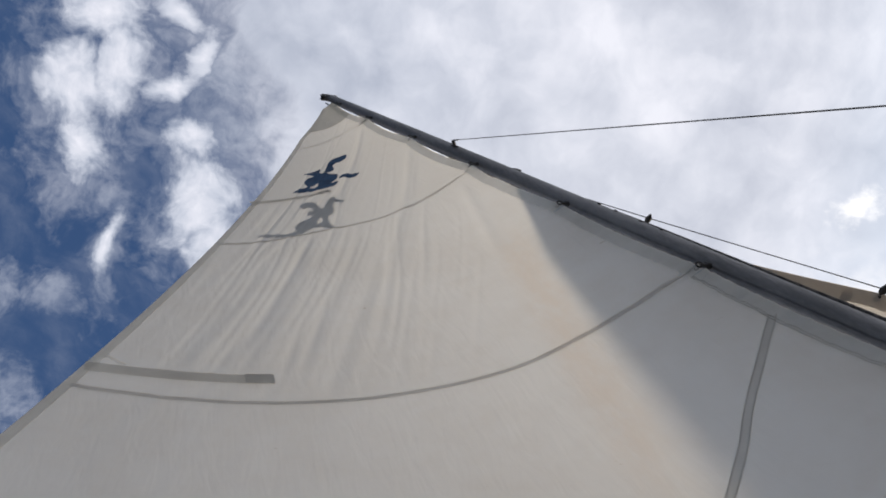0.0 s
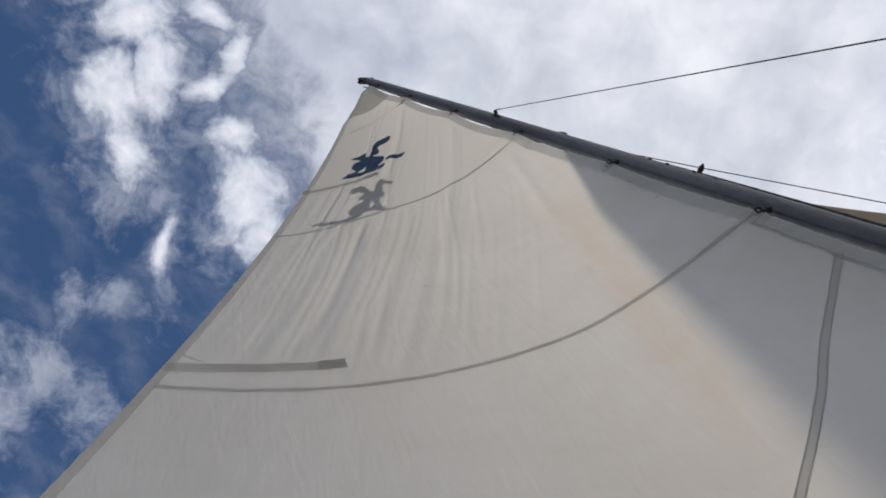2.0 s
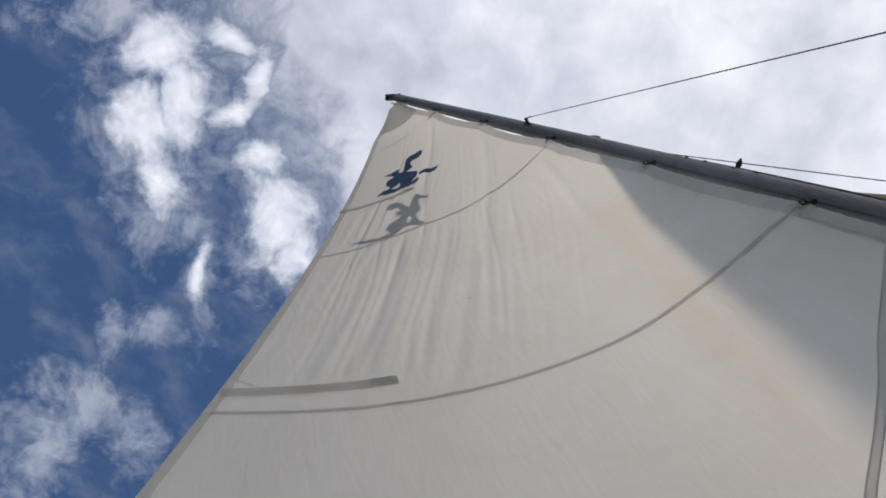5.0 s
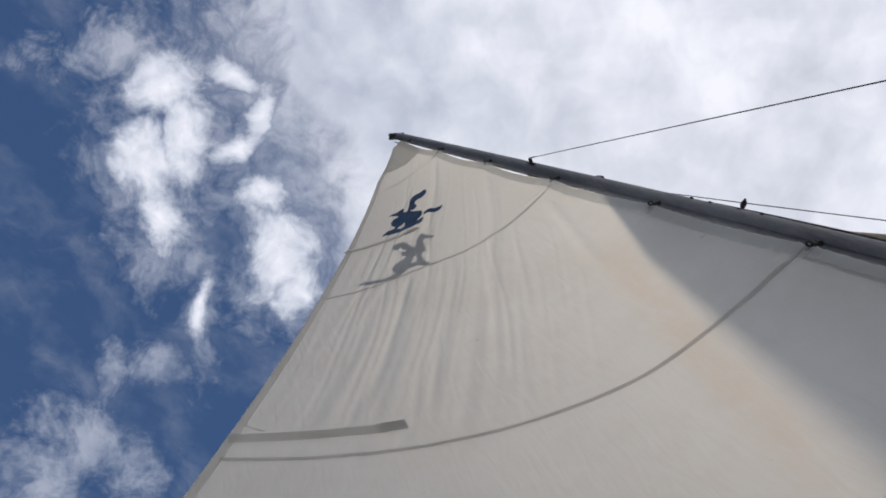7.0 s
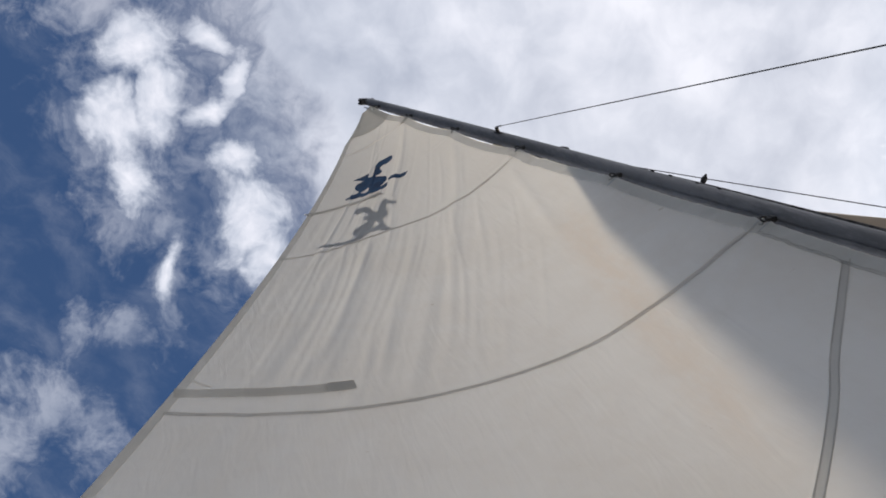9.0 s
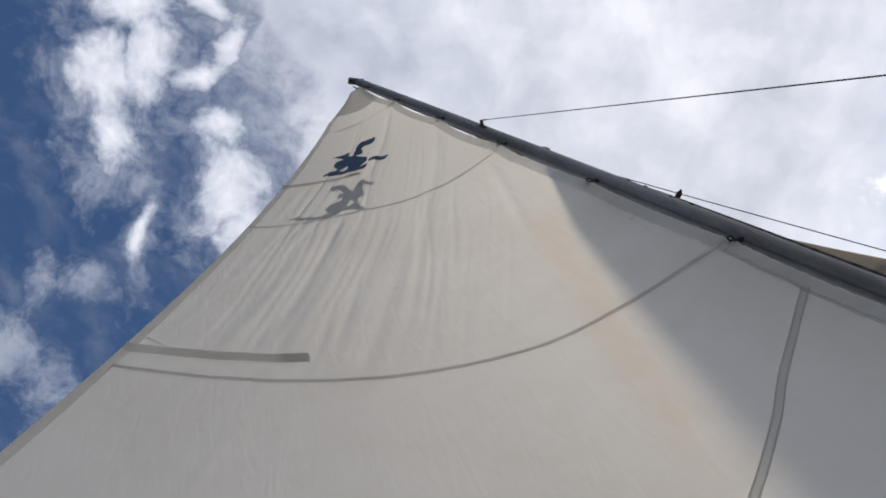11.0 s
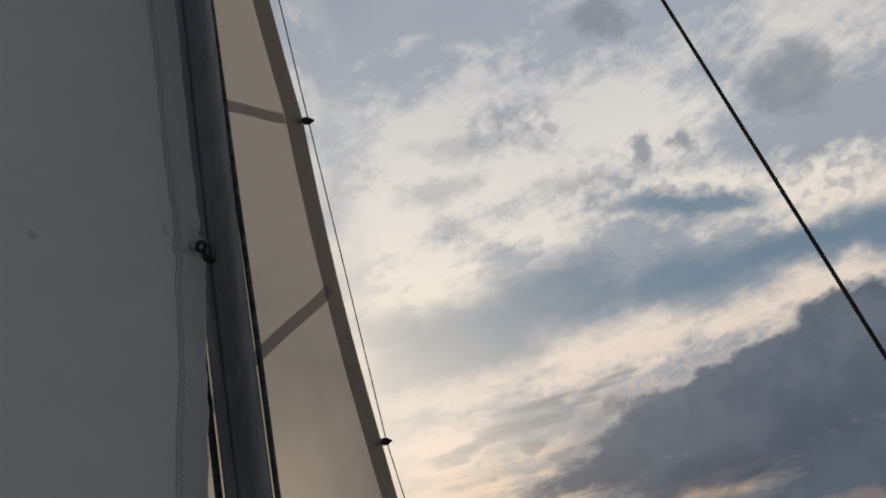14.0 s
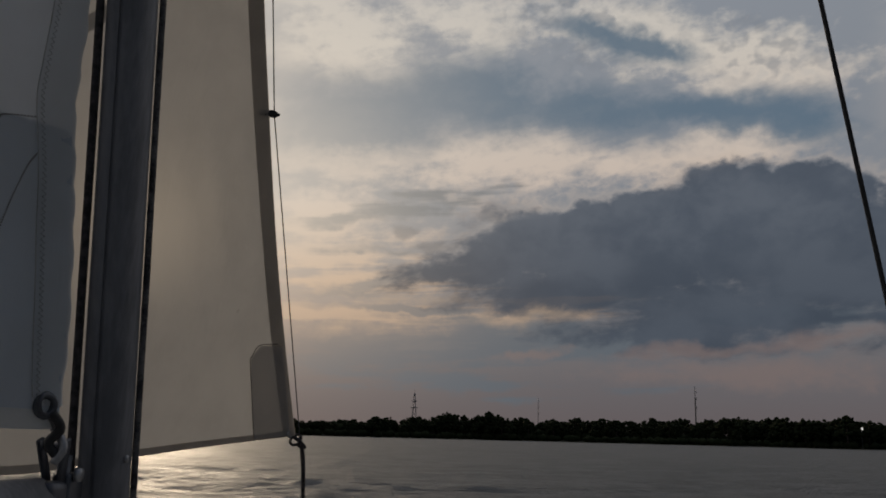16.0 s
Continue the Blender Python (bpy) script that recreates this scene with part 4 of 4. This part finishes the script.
def build_mainsail():
    top = thing("mainsail", "large white mainsail, creased and slightly soiled, set on the mast", "sail", at=(0, 0, 0))
    z_rows = [-0.012 + (HEAD_Z + 0.012) * i / 400 for i in range(401)]
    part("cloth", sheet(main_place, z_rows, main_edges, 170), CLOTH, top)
    # head board and head patch
    def head_cloth(v, s):
        # its lower edge droops in a curve between luff and leech
        z = HEAD_Z - v * (HEAD_Z - 7.19 + 0.05 * math.sin(math.pi * min(s / 0.40, 1.0)))
        return main_place(z, s) + main_normal(z, s) * 0.004

    def head_edges(v):
        z = HEAD_Z - v * (HEAD_Z - 7.19)
        return main_edges(z)[0], main_edges(z)[1] - 0.004

    bm = sheet(head_cloth, [i / 24 for i in range(25)], head_edges, 12)
    part("head_patch", bm, HEAD_CLOTH, top, "doubled grey cloth at the head")
    bm = tube([main_place(HEAD_Z - 0.05, 0.03), main_place(HEAD_Z + 0.16, 0.03) + Vector((0, 0.01, 0))], 0.006, 8)
    part("head_shackle", bm, STEEL, top)
    # luff tape with rows of stitching
    rows = [0.02 + (HEAD_Z - 0.04) * i / 400 for i in range(401)]
    part("luff_tape", sheet(lambda z, s: main_place(z, s) + main_normal(z, s) * 0.003, rows, lambda z: (main_edges(z)[0] - 0.002, main_edges(z)[0] + 0.048), 6), LUFF_CLOTH, top, "doubled puckered tape along the luff")
    def luff_row(off, zigzag):
        return [main_place(z, main_edges(z)[0] + off + zigzag * (i % 2)) + main_normal(z, 0.1) * 0.0045 for i, z in enumerate([0.03 + 0.0042 * j for j in range(680)])]

    part("stitching", tube(luff_row(0.048, 0.0), 0.0007, 4), THREAD_MID, top, "grey seam thread")
    part("stitching", tube(luff_row(0.038, 0.005), 0.0006, 4), THREAD_MID, top, "grey zigzag stitches")
    # leech tape
    part("leech_tape", sheet(lambda z, s: main_place(z, s) + main_normal(z, s) * 0.003, rows, lambda z: (main_edges(z)[1] - 0.032, main_edges(z)[1] + 0.001), 2), CLOTH_TAPE, top)
    # seams between the panels: a lapped strip with a row of stitches along either edge
    def seam(curve, w):
        strip = part("seam", main_ribbon(curve, w, 0.003, 80), SEAM_CLOTH, top)
        mids = spline([Vector((a, b, 0)) for a, b in curve], 24)
        for side in (-1, 1):
            edge = []
            for i, p in enumerate(mids):
                d = mids[min(i + 1, 23)] - mids[max(i - 1, 0)]
                n = Vector((-d.y, d.x, 0)).normalized() * side * w * 0.44
                edge.append((p.x + n.x, p.y + n.y))
            part("stitching", main_ribbon(edge, 0.0045, 0.0042, 90), SEAM_LINE, strip)

    seam([(6.70, 0.565), (6.72, 0.44), (6.78, 0.29), (6.79, 0.15), (6.75, 0.03)], 0.016)
    seam([(4.53, 1.385), (4.54, 1.28), (4.58, 1.14), (4.65, 0.97), (4.70, 0.78), (4.70, 0.49), (4.73, 0.29), (4.78, 0.03)], 0.021)
    seam([(2.92, 1.97), (2.89, 1.80), (2.87, 1.63), (2.84, 1.35), (2.82, 1.05), (2.815, 0.70), (2.86, 0.44), (2.90, 0.20), (2.915, 0.02)], 0.020)
    seam([(2.508, 0.05), (2.232, 0.325), (2.10, 0.44), (1.952, 0.583), (1.815, 0.722), (1.675, 0.855), (1.487, 1.05), (1.20, 1.45), (0.92, 1.95), (0.74, 2.76)], 0.022)
    # batten pockets, each with its end cap
    for (a, b), w in ((((5.31, 1.112), (5.43, 0.645)), 0.056), (((3.06, 1.935), (3.012, 1.39)), 0.066)):
        part("batten_pocket", main_ribbon([a, ((a[0] + b[0]) / 2, (a[1] + b[1]) / 2), b], w, 0.006, 30, 4), POCKET, top, "grey batten pocket")
        c = (b[0] + (a[0] - b[0]) * 0.16, b[1] + (a[1] - b[1]) * 0.16)
        part("pocket_end", main_ribbon([c, ((c[0] + b[0]) / 2, (c[1] + b[1]) / 2), b], w * 1.1, 0.009, 10, 2), SEAM_CLOTH, top)
    part("pocket_flap", main_ribbon([(3.17, 1.885), (3.14, 1.86), (3.10, 1.822)], 0.014, 0.004, 10), CLOTH_TAPE, top)
    # tack patch, stitched round its edge
    bm = bmesh.new()
    rows_p = []
    for i in range(15):
        z = 0.012 + 0.395 * i / 14
        right = main_edges(z)[0] + 0.003
        left = 0.284 - 0.33 * z
        rows_p.append([bm.verts.new(main_place(z, right + (left - right) * j / 8) + main_normal(z, 0.1) * 0.0022) for j in range(9)])
    for r, q in zip(rows_p, rows_p[1:]):
        for j in range(8):
            bm.faces.new((r[j], r[j + 1], q[j + 1], q[j]))
    part("tack_patch", bm, CLOTH, top, "doubled cloth at the tack")
    # its two broken rows of stitches
    for curve in ([(0.02, 0.280), (0.205, 0.218), (0.300, 0.179), (0.375, 0.155), (0.396, 0.148), (0.404, 0.138), (0.414, 0.098)],
                  [(0.18, 0.160), (0.244, 0.143), (0.298, 0.127), (0.340, 0.112), (0.362, 0.100)]):
        track = [(p.x, p.y) for p in spline([Vector((a, b, 0)) for a, b in curve], 121)]
        bm = bmesh.new()
        for k in range(0, 120, 2):
            tube([main_place(*track[k + e]) + main_normal(*track[k + e]) * 0.004 for e in (0, 1)], 0.0013, 5, bm=bm)
        part("stitching", bm, THREAD_GREY, top)
    # foot tape
    part("foot_tape", main_ribbon([(0.002, 0.06), (0.002, 1.0), (0.002, 3.1)], 0.026, 0.003, 60), CLOTH_TAPE, top)
    # eyelets along the luff
    for z in SLIDES + [0.020]:
        s = main_edges(z)[0] + 0.014 if z > 0.5 else 0.082
        c, n = main_place(z, s), main_normal(z, s)
        u = n.orthogonal().normalized()
        part("eyelet", tube(circle(c + n * 0.005, u, n.cross(u), 0.007 if z > 0.5 else 0.014, 16), 0.0022 if z > 0.5 else 0.005, 6, True), STEEL if z > 0.5 else ALU_DARK, top)
    # stylised emblems: one on this face, its twin on the other
    # outlines and one gap each, in centimetres towards the leech and up
    blue = ([(24.7, -29.7), (19.1, -22.0), (14.9, -19.7), (13.1, -16.2), (13.7, -11.2), (12.1, -4.2), (9.0, 1.9), (4.6, 5.4), (5.8, 9.7), (8.9, 13.5),
             (3.4, 16.5), (-2.6, 20.1), (-2.1, 15.1), (-0.5, 11.3), (-2.9, 10.7), (-7.6, 22.1), (-12.5, 35.4), (-17.1, 41.0), (-20.7, 41.1),
             (-26.1, 41.4), (-24.4, 33.9), (-21.2, 29.4), (-17.8, 27.2), (-15.1, 27.4), (-11.8, 22.3), (-10.8, 14.0), (-7.6, 8.8), (-4.3, 7.3),
             (-8.6, -1.7), (-6.8, -10.1), (-3.1, -15.9), (-0.1, -20.9), (-5.3, -16.9), (-2.8, -24.0), (1.0, -27.9), (5.3, -28.5), (11.1, -29.9), (16.6, -30.7)],
            [(-7.2, -12.4), (-9.8, -7.0), (-12.3, -7.1), (-14.2, -11.8), (-17.2, -13.0), (-20.4, -13.0), (-17.1, -18.9), (-13.8, -20.4), (-10.8, -19.3), (-9.7, -14.1)],
            [(13.4, -22.2), (9.5, -17.1), (6.1, -13.3), (8.3, -21.1), (10.4, -22.7)])
    twin = ([(16.2, 20.8), (12.9, 27.2), (9.2, 27.9), (6.9, 23.7), (6.7, 14.0), (5.3, 11.6), (1.1, 22.2), (-2.5, 29.1), (-4.7, 30.0), (-5.3, 22.0),
             (-8.4, 18.7), (-5.4, 14.7), (-2.8, 17.3), (-0.3, 12.5), (1.7, 2.0), (3.9, -4.0), (7.3, -7.8), (8.8, -19.0), (8.4, -27.8), (11.1, -28.1),
             (14.4, -23.7), (19.2, -24.4), (22.7, -28.4), (26.2, -31.3), (30.9, -33.9), (39.6, -35.8), (47.1, -33.8), (46.9, -30.7), (39.8, -29.6),
             (33.0, -30.1), (26.9, -26.6), (27.4, -20.9), (26.0, -15.7), (22.5, -11.3), (17.8, -6.3), (13.9, -2.2), (15.8, 1.3), (14.3, 6.8), (11.3, 9.0),
             (12.2, 16.1), (15.2, 15.1)],
            [(15.2, -17.3), (12.0, -8.4), (10.7, -6.7), (11.1, -12.6), (13.4, -16.0)])

    def film_cutting(outlines, z0, s0, lift):
        """A thin film cut to the outlines, lying on the cloth's folds."""
        loops = []
        for shape in outlines:
            ring = [Vector((x, y, 0)) for x, y in shape]
            fine = spline([ring[-1], *ring, ring[0], ring[1]], 4 * (len(ring) + 2) + 1)[4:-4]
            loops.append([(p.x, p.y) for p in fine])
        step = 0.4
        bm = bmesh.new()
        made = {}

        def corner(i, j):
            if (i, j) not in made:
                z, s = z0 + j * step / 100, s0 + i * step / 100
                made[i, j] = bm.verts.new(main_place(z, s) + main_normal(z, s) * lift)
            return made[i, j]

        xs = [p[0] for loop in loops for p in loop]
        ys = [p[1] for loop in loops for p in loop]
        for j in range(math.floor(min(ys) / step), math.ceil(max(ys) / step)):
            y = (j + 0.5) * step
            cuts = []
            for loop in loops:
                for (xa, ya), (xb, yb) in zip(loop, loop[1:] + loop[:1]):
                    if (ya > y) != (yb > y):
                        cuts.append(xa + (y - ya) / (yb - ya) * (xb - xa))
            cuts.sort()
            for left, right in zip(cuts[::2], cuts[1::2]):
                for i in range(round(left / step), round(right / step)):
                    bm.faces.new((corner(i, j), corner(i + 1, j), corner(i + 1, j + 1), corner(i, j + 1)))
        return bm

    part("emblem", film_cutting(blue, 5.80, 0.60, 0.0045), FILM_BLUE, top, "dark blue curling emblem")
    part("emblem", film_cutting(twin, 5.00, 0.70, -0.0045), FILM_GREY, top, "emblem on the far face showing grey through the cloth")


build_mainsail()


def build_slides():
    first = None
    for z in SLIDES:
        p = mast_mid(z) + Vector((0, -0.047 * (1.0 - 0.22 * max(0, (z - 5.6) / 3.2) ** 1.3), 0))
        if first is None:
            first = thing("luff_slide", "black plastic luff slide with a small shackle", "sail slide", "luff slides along the mast", at=p)
            bm = block((0.020, 0.022, 0.030), Matrix.Translation((0, -0.002, 0)), 0.004)
            block((0.010, 0.018, 0.026), Matrix.Translation((0, -0.017, 0)), 0.003, bm)
            part("slug", bm, BLACK, first)
            pts = circle(Vector((0, -0.034, 0)), Vector((0, 1, 0)), Vector((0.75, 0, 0.66)), 0.012, 18, 0.7)
            part("shackle", tube(pts, 0.0036, 6, True), BLACK, first, "small dark shackle")
        else:
            copy_thing(first, Matrix.Translation(p))


build_slides()


# ---- jib ----
def jib_edges(z):
    hollow = 0.0
    for a, b in zip((4.32, *HANKS[1:], 0.0), (*HANKS[1:], 0.0)):
        if b <= z <= a:
            hollow = (0.055 if a > 4 else 0.016) * math.sin(math.pi * (z - b) / (a - b))
    return 0.004 + hollow, jib_chord(max(z, 0))


def foot_drop(u):
    return -0.02 - 0.10 * min(1.0, u * 1.5) - 0.04 * u


def jib_cloth(z, s):
    """The jib's surface with its foot drooping below the tack."""
    c = jib_chord(max(z, 0.0))
    low = max(0.0, 1 - z / 0.8)
    return jib_place(z + low * foot_drop(min(1, s / c)), s)


def build_jib():
    top = thing("jib", "off-white jib hanked to the forestay, lit through by the low sun", "sail", at=(0, 0, 0))
    rows = [0.0 + 4.32 * i / 116 for i in range(117)]
    part("cloth", sheet(jib_cloth, rows, jib_edges, 80), CLOTH_JIB, top)

    def over(z, s, d=0.003):
        return jib_cloth(z, s) + jib_normal(z, s) * d

    part("luff_tape", sheet(over, rows, lambda z: (jib_edges(z)[0] - 0.002, jib_edges(z)[0] + min(0.062, 0.9 * jib_chord(z)) * min(1, 0.35 + max(4.05 - z, 0.0))), 3), TAPE_JIB, top, "darker tape along the luff")
    part("foot_tape", sheet(lambda z, s: over(z, s), [0.0, 0.012, 0.022], lambda z: (0.01, jib_chord(0) - 0.01), 50), TAPE_JIB, top)
    for curve in ([(1.57, 0.06), (1.517, 0.128), (1.32, 0.425), (0.80, 1.15), (0.50, 1.62)], [(2.07, 0.07), (2.067, 0.105), (2.05, 0.33), (1.9, 0.80), (1.75, 1.15)],
                  [(3.05, 0.04), (3.04, 0.2), (2.95, 0.55)]):
        part("seam", ribbon(jib_cloth, jib_normal, curve, 0.032, 0.003, 50), PATCH_JIB, top)
    bm = bmesh.new()
    grid = []
    for i in range(9):
        z = 0.005 + 0.33 * i / 8
        wide = 0.215 - 0.03 * i / 8 - 0.05 * max(0, (i / 8 - 0.85) / 0.15)
        grid.append([bm.verts.new(over(z, 0.03 + (wide - 0.03) * j / 5, 0.0055)) for j in range(6)])
    for r, q in zip(grid, grid[1:]):
        for j in range(5):
            bm.faces.new((r[j], r[j + 1], q[j + 1], q[j]))
    part("tack_patch", bm, PATCH_JIB, top, "doubled darker cloth at the tack")
    edge = [over(0.01, 0.217, 0.007), over(0.1, 0.208, 0.007), over(0.20, 0.198, 0.007), over(0.285, 0.190, 0.007), over(0.30, 0.178, 0.007), over(0.337, 0.140, 0.007), over(0.345, 0.05, 0.007)]
    part("stitching", tube(spline(edge, 40), 0.0018, 5), THREAD_DARK, top)
    c = over(0.01, 0.03, 0.002)
    part("eyelet", tube(circle(c, Vector((0.3, 1, 0)).normalized(), Vector((0, 0, 1)), 0.014, 16), 0.005, 6, True), STEEL, top)


build_jib()


def build_hanks():
    first = None
    along = STAY_RAKE.normalized()
    for z in HANKS:
        p = stay(z)
        if first is None:
            first = thing("jib_hank", "dark piston hank clipped over the forestay", "hank", "hanks along the forestay", at=p)
            u = Vector((-0.75, -0.25, 0)).normalized()
            pts = circle(u * 0.006, u, along, 0.016, 20, 0.6)
            part("hook", tube(pts, 0.0048, 8, True), BLACK, first)
            part("body", tube([-u * 0.020, -u * 0.004, u * 0.034, u * 0.056], 0.0078, 10, taper=lambda t: (0.6, 1.0, 1.0, 0.55)[round(t * 3)]), BLACK, first)
            part("piston", tube([u * 0.010 - along * 0.010, u * 0.010 + along * 0.012], 0.0045, 8), BLACK, first)
            part("saddle", block((0.030, 0.012, 0.022), Matrix.Translation(u * 0.042), 0.003), BLACK, first)
        else:
            copy_thing(first, Matrix.Translation(p))


build_hanks()


def build_tack_strap():
    a = stay(-0.005) + Vector((-0.02, 0.0, -0.02))
    top = thing("tack_pendant", "dark webbing pendant tying the jib tack to the bow", "strap", at=a)
    low = stay(-0.80) + Vector((0, -0.03, 0)) - a
    part("webbing", tube(spline([Vector((0, 0, 0)), Vector((0.035, 0.02, -0.06)), low * 0.5 + Vector((0.004, 0, 0)), low], 24), 0.0085, 8), ROPE, top)
    bm = tube(circle(Vector((0.006, 0.005, -0.012)), Vector((1, 0.4, 0)).normalized(), Vector((0.3, 0, 1)).normalized(), 0.022, 18), 0.006, 8, True)
    tube(circle(Vector((0.03, 0.015, -0.035)), Vector((0.8, 0.4, -0.5)).normalized(), Vector((0.3, -0.8, 0.4)).normalized(), 0.016, 18), 0.0065, 8, True, bm)
    part("knot", bm, ROPE, top)


build_tack_strap()


# ---- boom and its fittings ----
def build_boom():
    g = luff(-0.124) + Vector((-0.030, -0.055, 0))
    b = radians(6)
    back = Vector((-math.sin(b), -math.cos(b), 0.0))
    top = thing("boom", "grey aluminium boom joined to the mast by a gooseneck", "boom", at=g)
    bm = bmesh.new()
    rings = []
    across = Vector((back.y, -back.x, 0))
    for d in [0.03 + 3.25 * i / 24 for i in range(25)]:
        rings.append([bm.verts.new(back * d + across * 0.034 * math.cos(a) + Vector((0, 0, 0.046 * math.sin(a)))) for a in (2 * math.pi * j / 20 for j in range(20))])
    for r, q in zip(rings, rings[1:]):
        for j in range(20):
            bm.faces.new((r[j], r[(j + 1) % 20], q[(j + 1) % 20], q[j]))
    bm.faces.new(list(reversed(rings[0])))
    bm.faces.new(rings[-1])
    part("boom_tube", bm, ALU, top)
    turn = pose(0, 0, 0, 0, 0, -6)
    part("end_casting", block((0.060, 0.05, 0.082), Matrix.Translation(back * 0.02) @ turn, 0.012), ALU_DARK, top, "dark casting at the boom's end")
    bm = block((0.028, 0.05, 0.10), Matrix.Translation(Vector((0.012, 0.035, 0.0))), 0.006)
    tube([Vector((0.012, 0.018, -0.06)), Vector((0.012, 0.018, 0.075))], 0.010, 10, bm=bm)
    part("gooseneck", bm, ALU_DARK, top, "dark gooseneck toggle")
    # pair of upright plates that take the tack
    for side in (-1, 1):
        m = Matrix.Translation(Vector((0.006 + side * 0.013, -0.004, 0.060))) @ pose(0, 0, 0, 14, side * 9, 0)
        part("tack_plate", block((0.006, 0.022, 0.080), m, 0.004), ALU_DARK, top, "dull steel tack plate")
    part("clevis_pin", tube([Vector((-0.010, -0.006, 0.088)), Vector((0.019, -0.006, 0.088))], 0.005, 10), STEEL, top)
    part("pin_head", tube([Vector((0.028, 0.022, 0.048)), Vector((0.036, 0.022, 0.048))], 0.010, 12), STEEL, top)


build_boom()


def build_tack_shackle():
    c = main_place(0.020, 0.082)
    n = main_normal(0.020, 0.08)
    top = thing("tack_shackle", "dark twisted shackle through the mainsail's tack eyelet", "shackle", at=c)
    u = Vector((-0.2, -1.0, 0.0)).normalized()
    part("bow", tube(circle(n * 0.006 + Vector((0, 0, 0.002)), u, Vector((0, 0, 1)), 0.0145, 20), 0.0036, 8, True), ALU_DARK, top)
    part("twisted_link", tube(spline([Vector((0.01, 0.006, -0.008)), Vector((0.020, 0.018, -0.03)), Vector((0.004, 0.022, -0.05)), Vector((0.016, 0.030, -0.07))], 20), 0.0068, 8), BLACK, top)
    part("link", tube(spline([Vector((0.0, 0.014, -0.015)), Vector((0.006, 0.030, -0.03)), Vector((0.022, 0.030, -0.055)), Vector((0.012, 0.026, -0.078))], 20), 0.006, 8), STEEL, top)


build_tack_shackle()
